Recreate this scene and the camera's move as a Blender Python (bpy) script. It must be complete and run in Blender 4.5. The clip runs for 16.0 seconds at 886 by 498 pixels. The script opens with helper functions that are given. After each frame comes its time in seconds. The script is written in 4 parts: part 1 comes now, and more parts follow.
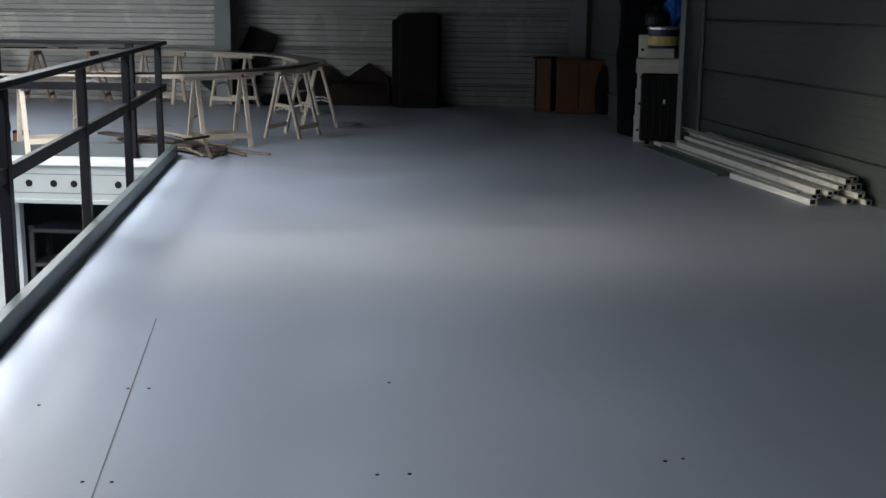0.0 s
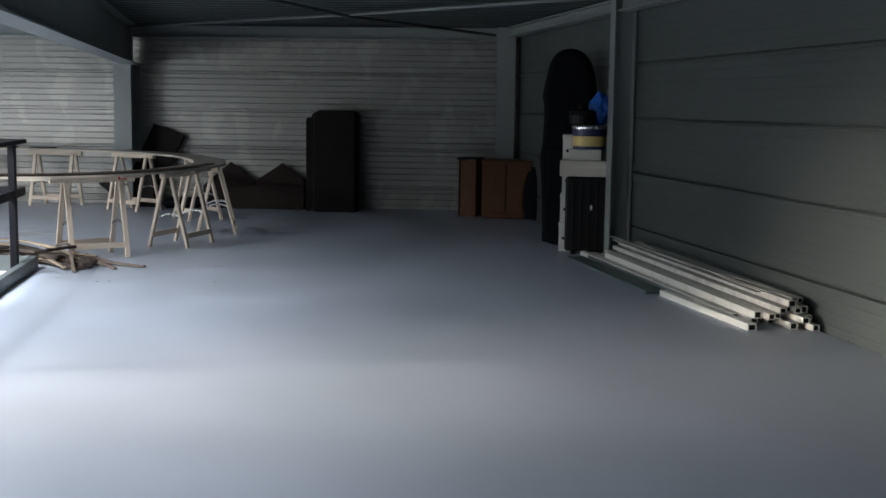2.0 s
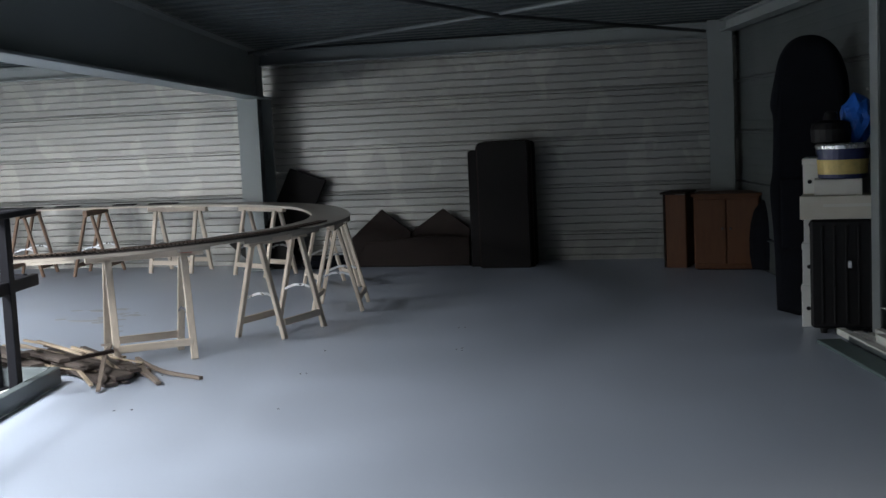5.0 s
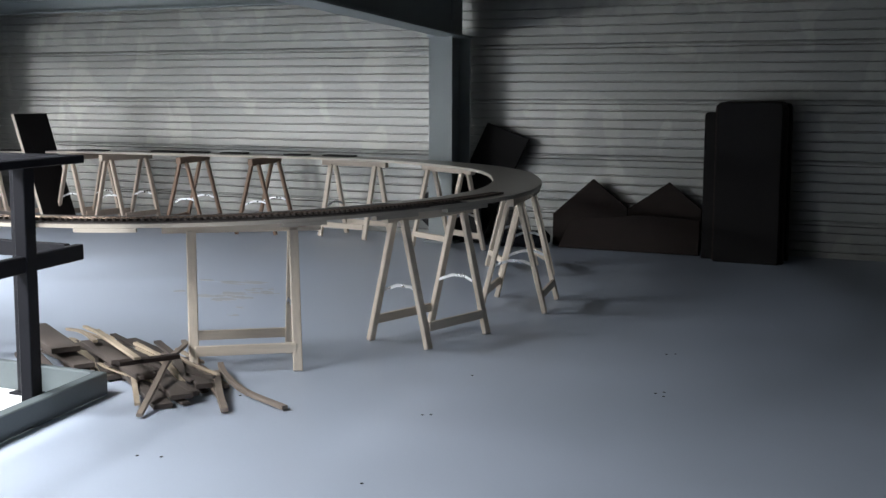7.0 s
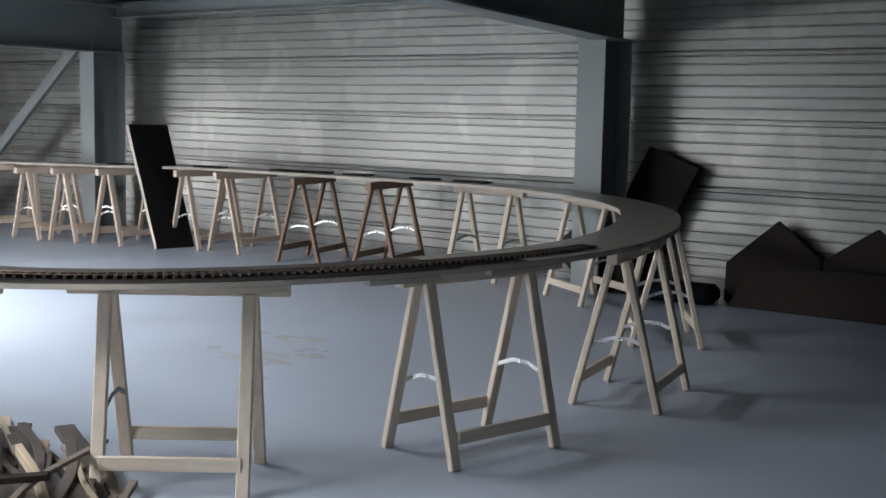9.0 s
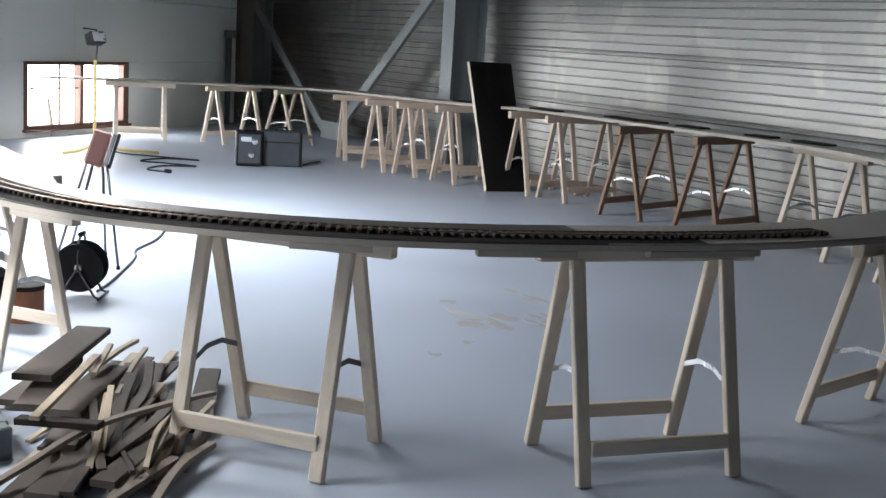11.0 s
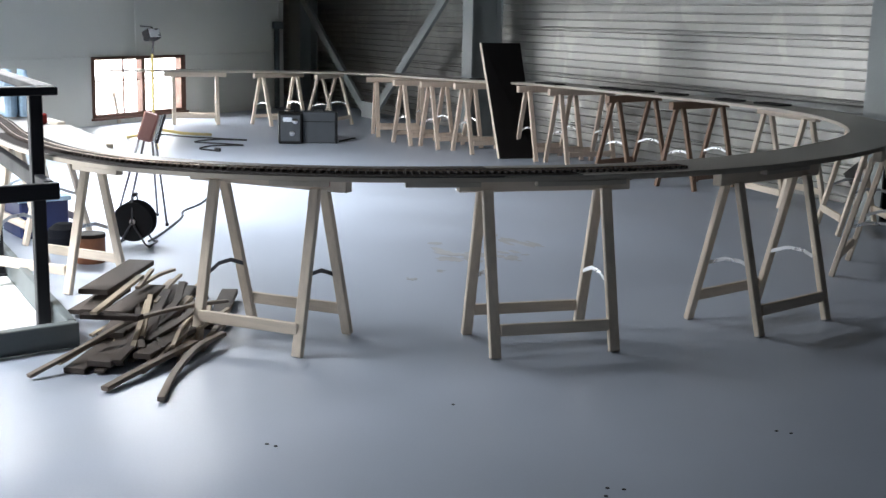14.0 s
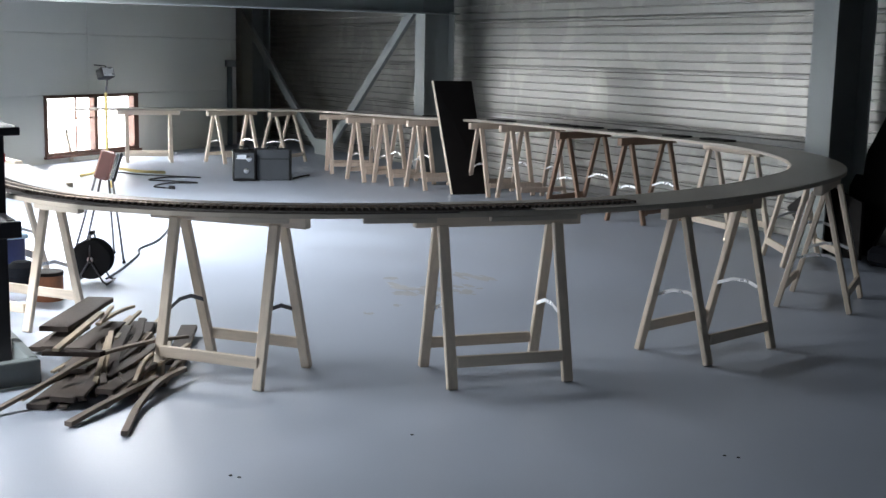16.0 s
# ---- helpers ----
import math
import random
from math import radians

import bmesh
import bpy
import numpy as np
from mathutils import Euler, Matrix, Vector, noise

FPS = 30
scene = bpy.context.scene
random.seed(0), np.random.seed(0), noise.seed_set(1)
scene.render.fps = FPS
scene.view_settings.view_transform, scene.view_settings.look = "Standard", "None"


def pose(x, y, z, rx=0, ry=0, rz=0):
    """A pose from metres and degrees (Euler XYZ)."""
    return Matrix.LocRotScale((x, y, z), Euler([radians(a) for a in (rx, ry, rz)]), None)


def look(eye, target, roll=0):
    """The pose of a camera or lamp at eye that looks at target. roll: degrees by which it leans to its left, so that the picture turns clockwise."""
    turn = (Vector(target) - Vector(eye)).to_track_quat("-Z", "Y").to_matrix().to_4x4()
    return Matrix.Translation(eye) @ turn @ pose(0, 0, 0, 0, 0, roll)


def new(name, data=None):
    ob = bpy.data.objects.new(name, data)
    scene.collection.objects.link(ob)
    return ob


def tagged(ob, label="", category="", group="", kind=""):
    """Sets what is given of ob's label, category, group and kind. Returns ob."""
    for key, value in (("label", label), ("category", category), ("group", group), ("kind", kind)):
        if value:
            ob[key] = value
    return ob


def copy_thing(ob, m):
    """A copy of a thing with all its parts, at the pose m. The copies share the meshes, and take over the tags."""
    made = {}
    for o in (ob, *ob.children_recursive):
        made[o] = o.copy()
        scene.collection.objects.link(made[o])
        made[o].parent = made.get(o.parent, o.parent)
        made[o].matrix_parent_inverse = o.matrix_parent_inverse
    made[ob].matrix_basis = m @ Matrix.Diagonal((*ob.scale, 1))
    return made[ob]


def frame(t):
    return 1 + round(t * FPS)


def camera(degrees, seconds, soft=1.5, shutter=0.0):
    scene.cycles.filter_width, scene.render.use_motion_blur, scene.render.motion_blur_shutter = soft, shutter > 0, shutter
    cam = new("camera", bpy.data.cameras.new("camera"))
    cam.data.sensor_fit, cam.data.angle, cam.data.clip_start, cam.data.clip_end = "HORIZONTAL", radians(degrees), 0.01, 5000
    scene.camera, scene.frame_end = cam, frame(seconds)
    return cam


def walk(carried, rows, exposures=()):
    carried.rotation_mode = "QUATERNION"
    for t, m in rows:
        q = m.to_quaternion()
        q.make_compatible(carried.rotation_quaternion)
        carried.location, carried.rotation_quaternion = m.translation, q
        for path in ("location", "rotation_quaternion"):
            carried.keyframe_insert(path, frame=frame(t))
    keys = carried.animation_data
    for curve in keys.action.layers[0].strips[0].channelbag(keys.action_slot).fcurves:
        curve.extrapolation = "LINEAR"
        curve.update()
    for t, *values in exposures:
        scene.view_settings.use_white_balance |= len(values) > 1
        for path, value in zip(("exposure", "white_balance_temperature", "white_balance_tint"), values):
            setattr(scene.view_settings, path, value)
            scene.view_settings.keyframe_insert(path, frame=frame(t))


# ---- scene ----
cam = camera(40.5, 16.0)
PATH = [
    (0, (1.804, -2.734, 1.451), (1.603, -0.784, 1.051), 0.5),
    (0.5, (1.846, -2.46, 1.44), (1.7, -0.498, 1.083), 0.1),
    (1, (1.876, -2.195, 1.463), (1.806, -0.222, 1.146), -0.8),
    (1.5, (1.978, -1.83, 1.437), (1.86, 0.15, 1.184), -0.4),
    (2, (2.148, -1.361, 1.421), (2.018, 0.621, 1.182), 0.8),
    (2.5, (2.215, -0.894, 1.414), (2.022, 1.085, 1.202), 0.6),
    (3, (2.291, -0.367, 1.378), (2.005, 1.601, 1.165), 0.3),
    (3.5, (2.334, 0.187, 1.425), (1.962, 2.14, 1.212), -0.4),
    (4, (2.342, 0.805, 1.432), (1.925, 2.751, 1.227), -1.1),
    (6.5, (1.897, 3.796, 1.373), (1.126, 5.628, 1.15), -1.5),
    (7, (1.803, 4.359, 1.35), (0.923, 6.137, 1.098), 0.2),
    (7.5, (1.758, 4.862, 1.405), (0.811, 6.608, 1.17), 0.5),
    (8, (1.693, 5.457, 1.374), (0.617, 7.129, 1.16), 0.3),
    (10.3, (1.5, 7.457, 1.33), (0.025, 8.772, 1.022), 1.9),
    (10.5, (1.561, 7.561, 1.344), (0.014, 8.787, 1.022), 1.8),
    (11, (1.724, 7.767, 1.347), (0.034, 8.779, 1.002), 3.5),
    (11.5, (1.974, 7.778, 1.348), (0.241, 8.735, 1.063), 3.1),
    (12, (2.272, 7.739, 1.381), (0.522, 8.667, 1.101), 2.7),
    (12.5, (2.575, 7.73, 1.395), (0.803, 8.588, 1.045), 3.3),
    (13, (2.83, 7.642, 1.395), (1.065, 8.533, 1.091), 1.0),
    (13.5, (2.984, 7.549, 1.403), (1.258, 8.5, 1.061), 0.6),
    (14, (3.126, 7.563, 1.401), (1.383, 8.468, 1.022), 1.3),
    (14.5, (3.219, 7.562, 1.422), (1.483, 8.497, 1.084), 0.8),
    (15, (3.243, 7.516, 1.423), (1.532, 8.502, 1.105), 0.7),
    (15.5, (3.229, 7.488, 1.422), (1.516, 8.471, 1.11), 1.1),
    (16, (3.232, 7.484, 1.419), (1.517, 8.463, 1.1), 1.2),
]
EXPOSURES = [(0, -0.95), (0.5, -0.6), (1.5, -0.3), (2.5, -0.2), (4, -0.15), (6.5, -0.02), (8.2, 0.0), (10.5, 0.16), (12.5, 0.04), (16, 0.10)]
walk(cam, [(t, look(eye, target, roll)) for t, eye, target, roll in PATH], EXPOSURES)

# ---- world and light ----
world = bpy.data.worlds.new("world")
scene.world = world
world.use_nodes = True
_n = world.node_tree.nodes
_sky = _n.new("ShaderNodeTexSky")
_sky.sky_type = "NISHITA"
_sky.sun_disc = False
_sky.sun_elevation, _sky.sun_rotation = radians(32), radians(240)
_n["Background"].inputs["Strength"].default_value = 0.12
world.node_tree.links.new(_sky.outputs["Color"], _n["Background"].inputs["Color"])

# directions of the plan: V runs along the east wall, the void's edge and the rafters; W points west across it
V = Vector((-0.242, 0.970, 0.0)).normalized()
W = Vector((-V.y, V.x, 0.0))
VYAW = math.degrees(math.atan2(V.y, V.x)) - 90
E0 = Vector((4.30, 5.55, 0.0))        # a point at the foot of the east wall
K = Vector((-1.93, 8.47, 0.0))        # inner corner of the void's kerb
KV = Vector((-0.205, 0.979, 0.0)).normalized()    # along the kerb, northwards
KW = Vector((-1.0, -0.02, 0.0)).normalized()      # along the kerb, westwards
W0 = Vector((-11.75, 10.30, 0.0))     # a point at the foot of the west wall
WV = Vector((-0.6, 0.8, 0.0)).normalized()
ROOF = 2.42
NORTH = 14.85


def area(name, centre, aim, sx, sy, power, color=(1, 1, 1)):
    lamp = bpy.data.lights.new(name, "AREA")
    lamp.shape, lamp.size, lamp.size_y, lamp.energy, lamp.color = "RECTANGLE", sx, sy, power, color
    ob = new(name, lamp)
    ob.matrix_world = look(centre, aim)
    return ob


def west(s, z=0.0, off=0.0):
    """A place on the west wall: metres along it from W0, height, metres into the room."""
    return W0 + WV * s + Vector((WV.y, -WV.x, 0)) * off + Vector((0, 0, z))


WINDOWS = [(0.254, 1.79), (-3.55, 1.79), (-7.35, 1.79)]   # start along the west wall, width
for s, wide in WINDOWS:
    area("window_light", west(s + wide / 2, 0.465, -0.08), west(s + wide / 2, 0.45, 4), wide, 0.73, 63, (0.94, 0.965, 1.0))
# an unseen wall along V is added beside the void, open for fill lamps
SW0 = west(-8.0)


def southwest(s, z=0.0, off=0.0):
    return SW0 - V * s - W * off + Vector((0, 0, z))


# added fill lamp in the assumed opening, brightens from the void side
area("void_fill_light", southwest(4.2, 0.95, -0.08), southwest(4.2, 0.6, 6), 5.6, 1.5, 40, (0.94, 0.965, 1.0))
# warm lamp added to throw a bright streak on the floor; no opening known
streak = area("warm_streak_light", southwest(1.3, 1.35, -0.07), (0.6, 4.6, 0.0), 1.5, 0.9, 66, (1.0, 0.88, 0.74))
streak.data.spread = radians(24)
# fill lamp added for the ground floor, no gate is known there
area("lower_fill_light", southwest(4.0, -1.7, -0.08), southwest(4.0, -1.9, 6), 4.4, 2.2, 45, (0.94, 0.965, 1.0))
# assumed translucent rooflights over the void, unseen, added to brighten the floor
ROOFLIGHTS = [(2.3, 1.35, 3.0, 405), (6.6, 1.7, 3.0, 300), (10.4, 1.7, 2.6, 200), (-1.6, 4.1, 2.6, 385)]      # along the kerb southwards, west of it, length, watts
for s, w, length, power in ROOFLIGHTS:
    c = K - V * s + W * w
    lamp = area("added_roof_light", (c.x, c.y, 2.405), (c.x, c.y + 0.0001, 0), 1.0, length, power, (0.94, 0.965, 1.0))
    lamp.data.spread = radians(157 if s > 0 else 169)
    lamp.matrix_world = pose(c.x, c.y, 2.405, 0, 0, math.degrees(math.atan2(V.y, V.x)) - 90)

# ---- materials ----


def material(name, color, rough=0.5, metal=0.0, vary=0.12, scale=6.0, bump=0.0, fine=60.0, stretch=(1, 1, 1), per_object=0.0, spec=0.5, second=None):
    """A surface with broad stains, fine grain and relief, in metres."""
    m = bpy.data.materials.new(name)
    m.use_nodes = True
    nt = m.node_tree
    nodes, links = nt.nodes, nt.links
    b = nodes["Principled BSDF"]
    co = nodes.new("ShaderNodeTexCoord")
    mp = nodes.new("ShaderNodeMapping")
    mp.inputs["Scale"].default_value = stretch
    links.new(co.outputs["Object"], mp.inputs["Vector"])
    big = nodes.new("ShaderNodeTexNoise")
    big.inputs["Scale"].default_value, big.inputs["Detail"].default_value = scale, 4
    small = nodes.new("ShaderNodeTexNoise")
    small.inputs["Scale"].default_value, small.inputs["Detail"].default_value = fine, 3
    links.new(mp.outputs["Vector"], big.inputs["Vector"])
    links.new(mp.outputs["Vector"], small.inputs["Vector"])
    mix = nodes.new("ShaderNodeMath")
    mix.operation = "MULTIPLY_ADD"
    links.new(small.outputs["Fac"], mix.inputs[0])
    mix.inputs[1].default_value = 0.4
    links.new(big.outputs["Fac"], mix.inputs[2])
    if per_object:
        info = nodes.new("ShaderNodeObjectInfo")
        more = nodes.new("ShaderNodeMath")
        more.operation = "MULTIPLY_ADD"
        links.new(info.outputs["Random"], more.inputs[0])
        more.inputs[1].default_value = per_object
        links.new(mix.outputs[0], more.inputs[2])
        mix = more
    ramp = nodes.new("ShaderNodeValToRGB")
    lo = [max(0.0, c * (1 - vary * 1.6)) for c in color]
    hi = second or [min(1.0, c * (1 + vary * 1.2)) for c in color]
    ramp.color_ramp.elements[0].position, ramp.color_ramp.elements[0].color = 0.1, (*lo, 1)
    ramp.color_ramp.elements[1].position, ramp.color_ramp.elements[1].color = 1.0 + per_object * 0.7, (*hi, 1)
    links.new(mix.outputs[0], ramp.inputs["Fac"])
    links.new(ramp.outputs["Color"], b.inputs["Base Color"])
    rr = nodes.new("ShaderNodeMapRange")
    rr.inputs["From Min"].default_value, rr.inputs["From Max"].default_value = 0.0, 1.0
    rr.inputs["To Min"].default_value, rr.inputs["To Max"].default_value = max(0.03, rough - 0.14), min(1, rough + 0.14)
    links.new(big.outputs["Fac"], rr.inputs["Value"])
    links.new(rr.outputs["Result"], b.inputs["Roughness"])
    b.inputs["Metallic"].default_value = metal
    b.inputs["Specular IOR Level"].default_value = spec
    if bump:
        bp = nodes.new("ShaderNodeBump")
        bp.inputs["Strength"].default_value, bp.inputs["Distance"].default_value = bump, 0.004
        links.new(small.outputs["Fac"], bp.inputs["Height"])
        links.new(bp.outputs["Normal"], b.inputs["Normal"])
    return m


def galvanised(name):
    """Zinc sheet: fine spangle, soft broad stains and paler patches with clear edges."""
    m = material(name, (0.285, 0.285, 0.272), 0.40, 0.72, 0.16, 2.4, 0.05, 45, (0.45, 1, 1.5), per_object=0.10)
    nt = m.node_tree
    b = nt.nodes["Principled BSDF"]
    geo = nt.nodes.new("ShaderNodeNewGeometry")
    mp = nt.nodes.new("ShaderNodeMapping")
    mp.inputs["Scale"].default_value = (1.5, 1.0, 1.15)
    nt.links.new(geo.outputs["Position"], mp.inputs["Vector"])
    patch = nt.nodes.new("ShaderNodeTexNoise")
    patch.inputs["Scale"].default_value, patch.inputs["Detail"].default_value, patch.inputs["Distortion"].default_value = 1.7, 2.0, 0.6
    nt.links.new(mp.outputs["Vector"], patch.inputs["Vector"])
    edge = nt.nodes.new("ShaderNodeMapRange")
    edge.inputs["From Min"].default_value, edge.inputs["From Max"].default_value = 0.54, 0.60
    nt.links.new(patch.outputs["Fac"], edge.inputs["Value"])
    mix = nt.nodes.new("ShaderNodeMix")
    mix.data_type, mix.blend_type = "RGBA", "MIX"
    old = b.inputs["Base Color"].links[0].from_socket
    nt.links.new(old, mix.inputs["A"])
    mix.inputs["B"].default_value = (0.44, 0.435, 0.40, 1)
    half = nt.nodes.new("ShaderNodeMath")
    half.operation = "MULTIPLY"
    half.inputs[1].default_value = 0.38
    nt.links.new(edge.outputs["Result"], half.inputs[0])
    nt.links.new(half.outputs[0], mix.inputs["Factor"])
    nt.links.new(mix.outputs["Result"], b.inputs["Base Color"])
    return m


FLOOR = material("floor_paint", (0.390, 0.437, 0.518), 0.37, 0, 0.085, 1.1, 0.0, 120, spec=0.5)
SHEET = galvanised("galvanised_sheet")
# darker than SHEET: the east side's lack of light is put into the colour
SHEET_E = material("dim_sheet", (0.085, 0.10, 0.10), 0.5, 0.3, 0.10, 1.6, 0.03, 40, per_object=0.08)
ROOFING = material("roof_sheet", (0.075, 0.09, 0.093), 0.5, 0.3, 0.2, 1.2, 0.05, 30)
STEEL = material("grey_painted_steel", (0.25, 0.275, 0.275), 0.5, 0.1, 0.08, 2.0, 0.05, 60)
STEEL_D = material("dark_painted_steel", (0.06, 0.065, 0.07), 0.45, 0.2, 0.15, 2.0, 0.05, 60)
RAIL = material("black_rail_paint", (0.010, 0.010, 0.013), 0.5, 0.0, 0.2, 5, 0.05, 90, spec=0.18)
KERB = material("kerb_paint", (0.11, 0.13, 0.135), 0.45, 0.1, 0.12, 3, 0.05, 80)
PANEL = material("cream_panel", (0.78, 0.785, 0.735), 0.65, 0, 0.05, 0.8, 0.04, 50)
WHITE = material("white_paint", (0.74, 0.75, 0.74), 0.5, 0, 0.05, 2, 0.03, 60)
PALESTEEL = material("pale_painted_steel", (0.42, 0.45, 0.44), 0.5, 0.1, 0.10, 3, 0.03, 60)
PINE = material("pine", (0.62, 0.535, 0.44), 0.6, 0, 0.14, 7, 0.15, 60, (9, 9, 0.8), per_object=0.2)
PINE_X = material("pine_beam", (0.62, 0.535, 0.44), 0.6, 0, 0.14, 7, 0.15, 60, (0.8, 9, 9), per_object=0.2)
TANPINE = material("tan_pine", (0.55, 0.445, 0.36), 0.6, 0, 0.16, 7, 0.15, 60, (9, 9, 0.8), per_object=0.25)
STAINED = material("stained_pine", (0.22, 0.135, 0.09), 0.55, 0, 0.2, 7, 0.15, 60, (9, 9, 0.8), per_object=0.2)
PLY = material("plywood", (0.46, 0.41, 0.345), 0.6, 0, 0.12, 3, 0.1, 60)
BOARD_TOP = material("grey_board_top", (0.40, 0.37, 0.325), 0.36, 0, 0.08, 1.2, 0.02, 70, spec=0.5)
BOARD_DARK = material("dark_brown_board_top", (0.085, 0.072, 0.065), 0.42, 0, 0.2, 2.5, 0.05, 70, spec=0.4)
ROADBED = material("dark_roadbed", (0.022, 0.019, 0.018), 0.9, 0, 0.3, 10, 0.4, 90, spec=0.1)
SLEEPER = material("brown_sleeper", (0.034, 0.024, 0.019), 0.8, 0, 0.3, 30, 0.3, 200)
RAILMETAL = material("track_rail", (0.30, 0.22, 0.17), 0.35, 0.9, 0.3, 20)
GALV = material("bright_strap", (0.75, 0.76, 0.78), 0.3, 0.8, 0.1, 20)
STRAP = material("dark_strap", (0.10, 0.10, 0.11), 0.4, 0.7, 0.1, 20)
BLACKB = material("black_lacquer_board", (0.006, 0.005, 0.005), 0.6, 0, 0.3, 3, 0.05, 60, spec=0.2)
DARKWOOD = material("dark_brown_board", (0.018, 0.012, 0.010), 0.7, 0, 0.3, 4, 0.15, 60, (1, 1, 6), per_object=0.2, spec=0.2)
SCRAP = material("weathered_scrap", (0.070, 0.057, 0.050), 0.75, 0, 0.35, 5, 0.3, 60, (1, 8, 8), per_object=0.5, spec=0.3)
SCRAPL = material("light_scrap", (0.34, 0.275, 0.20), 0.7, 0, 0.25, 5, 0.2, 60, (1, 8, 8), per_object=0.4)
SCRAPM = material("brown_scrap", (0.16, 0.128, 0.104), 0.7, 0, 0.3, 5, 0.2, 60, (1, 8, 8), per_object=0.4)
ORANGEW = material("varnished_wood", (0.10, 0.040, 0.016), 0.5, 0, 0.25, 4, 0.1, 60, (6, 6, 0.8), per_object=0.2, spec=0.3)
PLASTICW = material("white_plastic", (0.70, 0.71, 0.68), 0.4, 0, 0.06, 6)
DUSTY = material("dusty_trunking", (0.44, 0.445, 0.42), 0.55, 0, 0.4, 3, 0.05, 40, (3, 3, 0.6), per_object=0.35)
CARD = material("white_card", (0.72, 0.71, 0.66), 0.7, 0, 0.06, 6)
CREAM = material("cream_card", (0.66, 0.63, 0.55), 0.7, 0, 0.06, 6)
YELLOW = material("yellow_label", (0.62, 0.48, 0.17), 0.5, 0, 0.25, 14)
BLUE = material("blue_plastic", (0.02, 0.14, 0.60), 0.4, 0, 0.15, 8)
NAVY = material("navy_plastic", (0.02, 0.03, 0.10), 0.4, 0, 0.15, 8)
BLACK = material("black_plastic", (0.008, 0.008, 0.009), 0.5, 0, 0.2, 6, 0.05, 80, spec=0.25)
CLOTH = material("black_cloth", (0.007, 0.008, 0.011), 0.95, 0, 0.3, 5, 0.4, 120, spec=0.1)
GREYCASE = material("grey_case", (0.05, 0.058, 0.068), 0.5, 0, 0.15, 6, 0.2, 90)
CHROME = material("chrome", (0.8, 0.8, 0.8), 0.15, 1.0, 0.05, 10)
REDP = material("red_paint", (0.45, 0.03, 0.025), 0.5, 0, 0.15, 12)
MAROON = material("maroon_leatherette", (0.16, 0.062, 0.052), 0.5, 0, 0.15, 8)
YELLOWP = material("yellow_paint", (0.70, 0.55, 0.22), 0.45, 0, 0.1, 10)
TERRA = material("rust_tin", (0.28, 0.11, 0.055), 0.55, 0.1, 0.3, 10)
FRAME = material("brown_window_frame", (0.12, 0.055, 0.035), 0.5, 0, 0.2, 6)
TARP = material("blue_grey_plastic", (0.35, 0.50, 0.65), 0.3, 0, 0.3, 9)
MUD = material("dried_stain", (0.36, 0.365, 0.375), 0.55, 0, 0.2, 6)
GREENGREY = material("grey_green_paint", (0.10, 0.14, 0.14), 0.5, 0, 0.15, 5)
GLASS = bpy.data.materials.new("window_glass")
GLASS.use_nodes = True
_b = GLASS.node_tree.nodes["Principled BSDF"]
_b.inputs["Transmission Weight"].default_value, _b.inputs["Roughness"].default_value, _b.inputs["IOR"].default_value = 1.0, 0.02, 1.05
DAY = bpy.data.materials.new("daylight_haze")
DAY.use_nodes = True
_b = DAY.node_tree.nodes["Principled BSDF"]
_b.inputs["Base Color"].default_value = (0.8, 0.8, 0.8, 1)
_b.inputs["Emission Color"].default_value = (0.93, 0.96, 1.0, 1)
_b.inputs["Emission Strength"].default_value = 4.0

# ---- shapes ----


def box(sx, sy, sz, at=(0, 0, 0), bevel=0.003, turn=None, bm=None):
    """A box with worn edges, centred at a place."""
    one = bmesh.new()
    bmesh.ops.create_cube(one, size=1.0)
    bmesh.ops.scale(one, vec=(sx, sy, sz), verts=one.verts)
    if bevel:
        bmesh.ops.bevel(one, geom=one.edges[:], offset=min(bevel, 0.3 * min(sx, sy, sz)), segments=1, affect="EDGES")
    if turn is not None:
        bmesh.ops.transform(one, matrix=turn, verts=one.verts)
    bmesh.ops.translate(one, vec=at, verts=one.verts)
    return merged(bm, one)


def merged(bm, one):
    if bm is None:
        return one
    me = bpy.data.meshes.new("tmp")
    one.to_mesh(me)
    one.free()
    bm.from_mesh(me)
    bpy.data.meshes.remove(me)
    return bm


def beam(p, q, w, h, bevel=0.003, bm=None, up=(0, 0, 1), end=0.0):
    """A squared bar from p to q, w across and h in the sense of up."""
    p, q = Vector(p), Vector(q)
    d = (q - p).normalized()
    side = d.cross(Vector(up))
    side = side.normalized() if side.length > 1e-4 else Vector((1, 0, 0))
    top = side.cross(d)
    turn = Matrix((side, d, top)).transposed().to_4x4()
    return box(w, (q - p).length + 2 * end, h, (p + q) / 2, bevel, turn, bm)


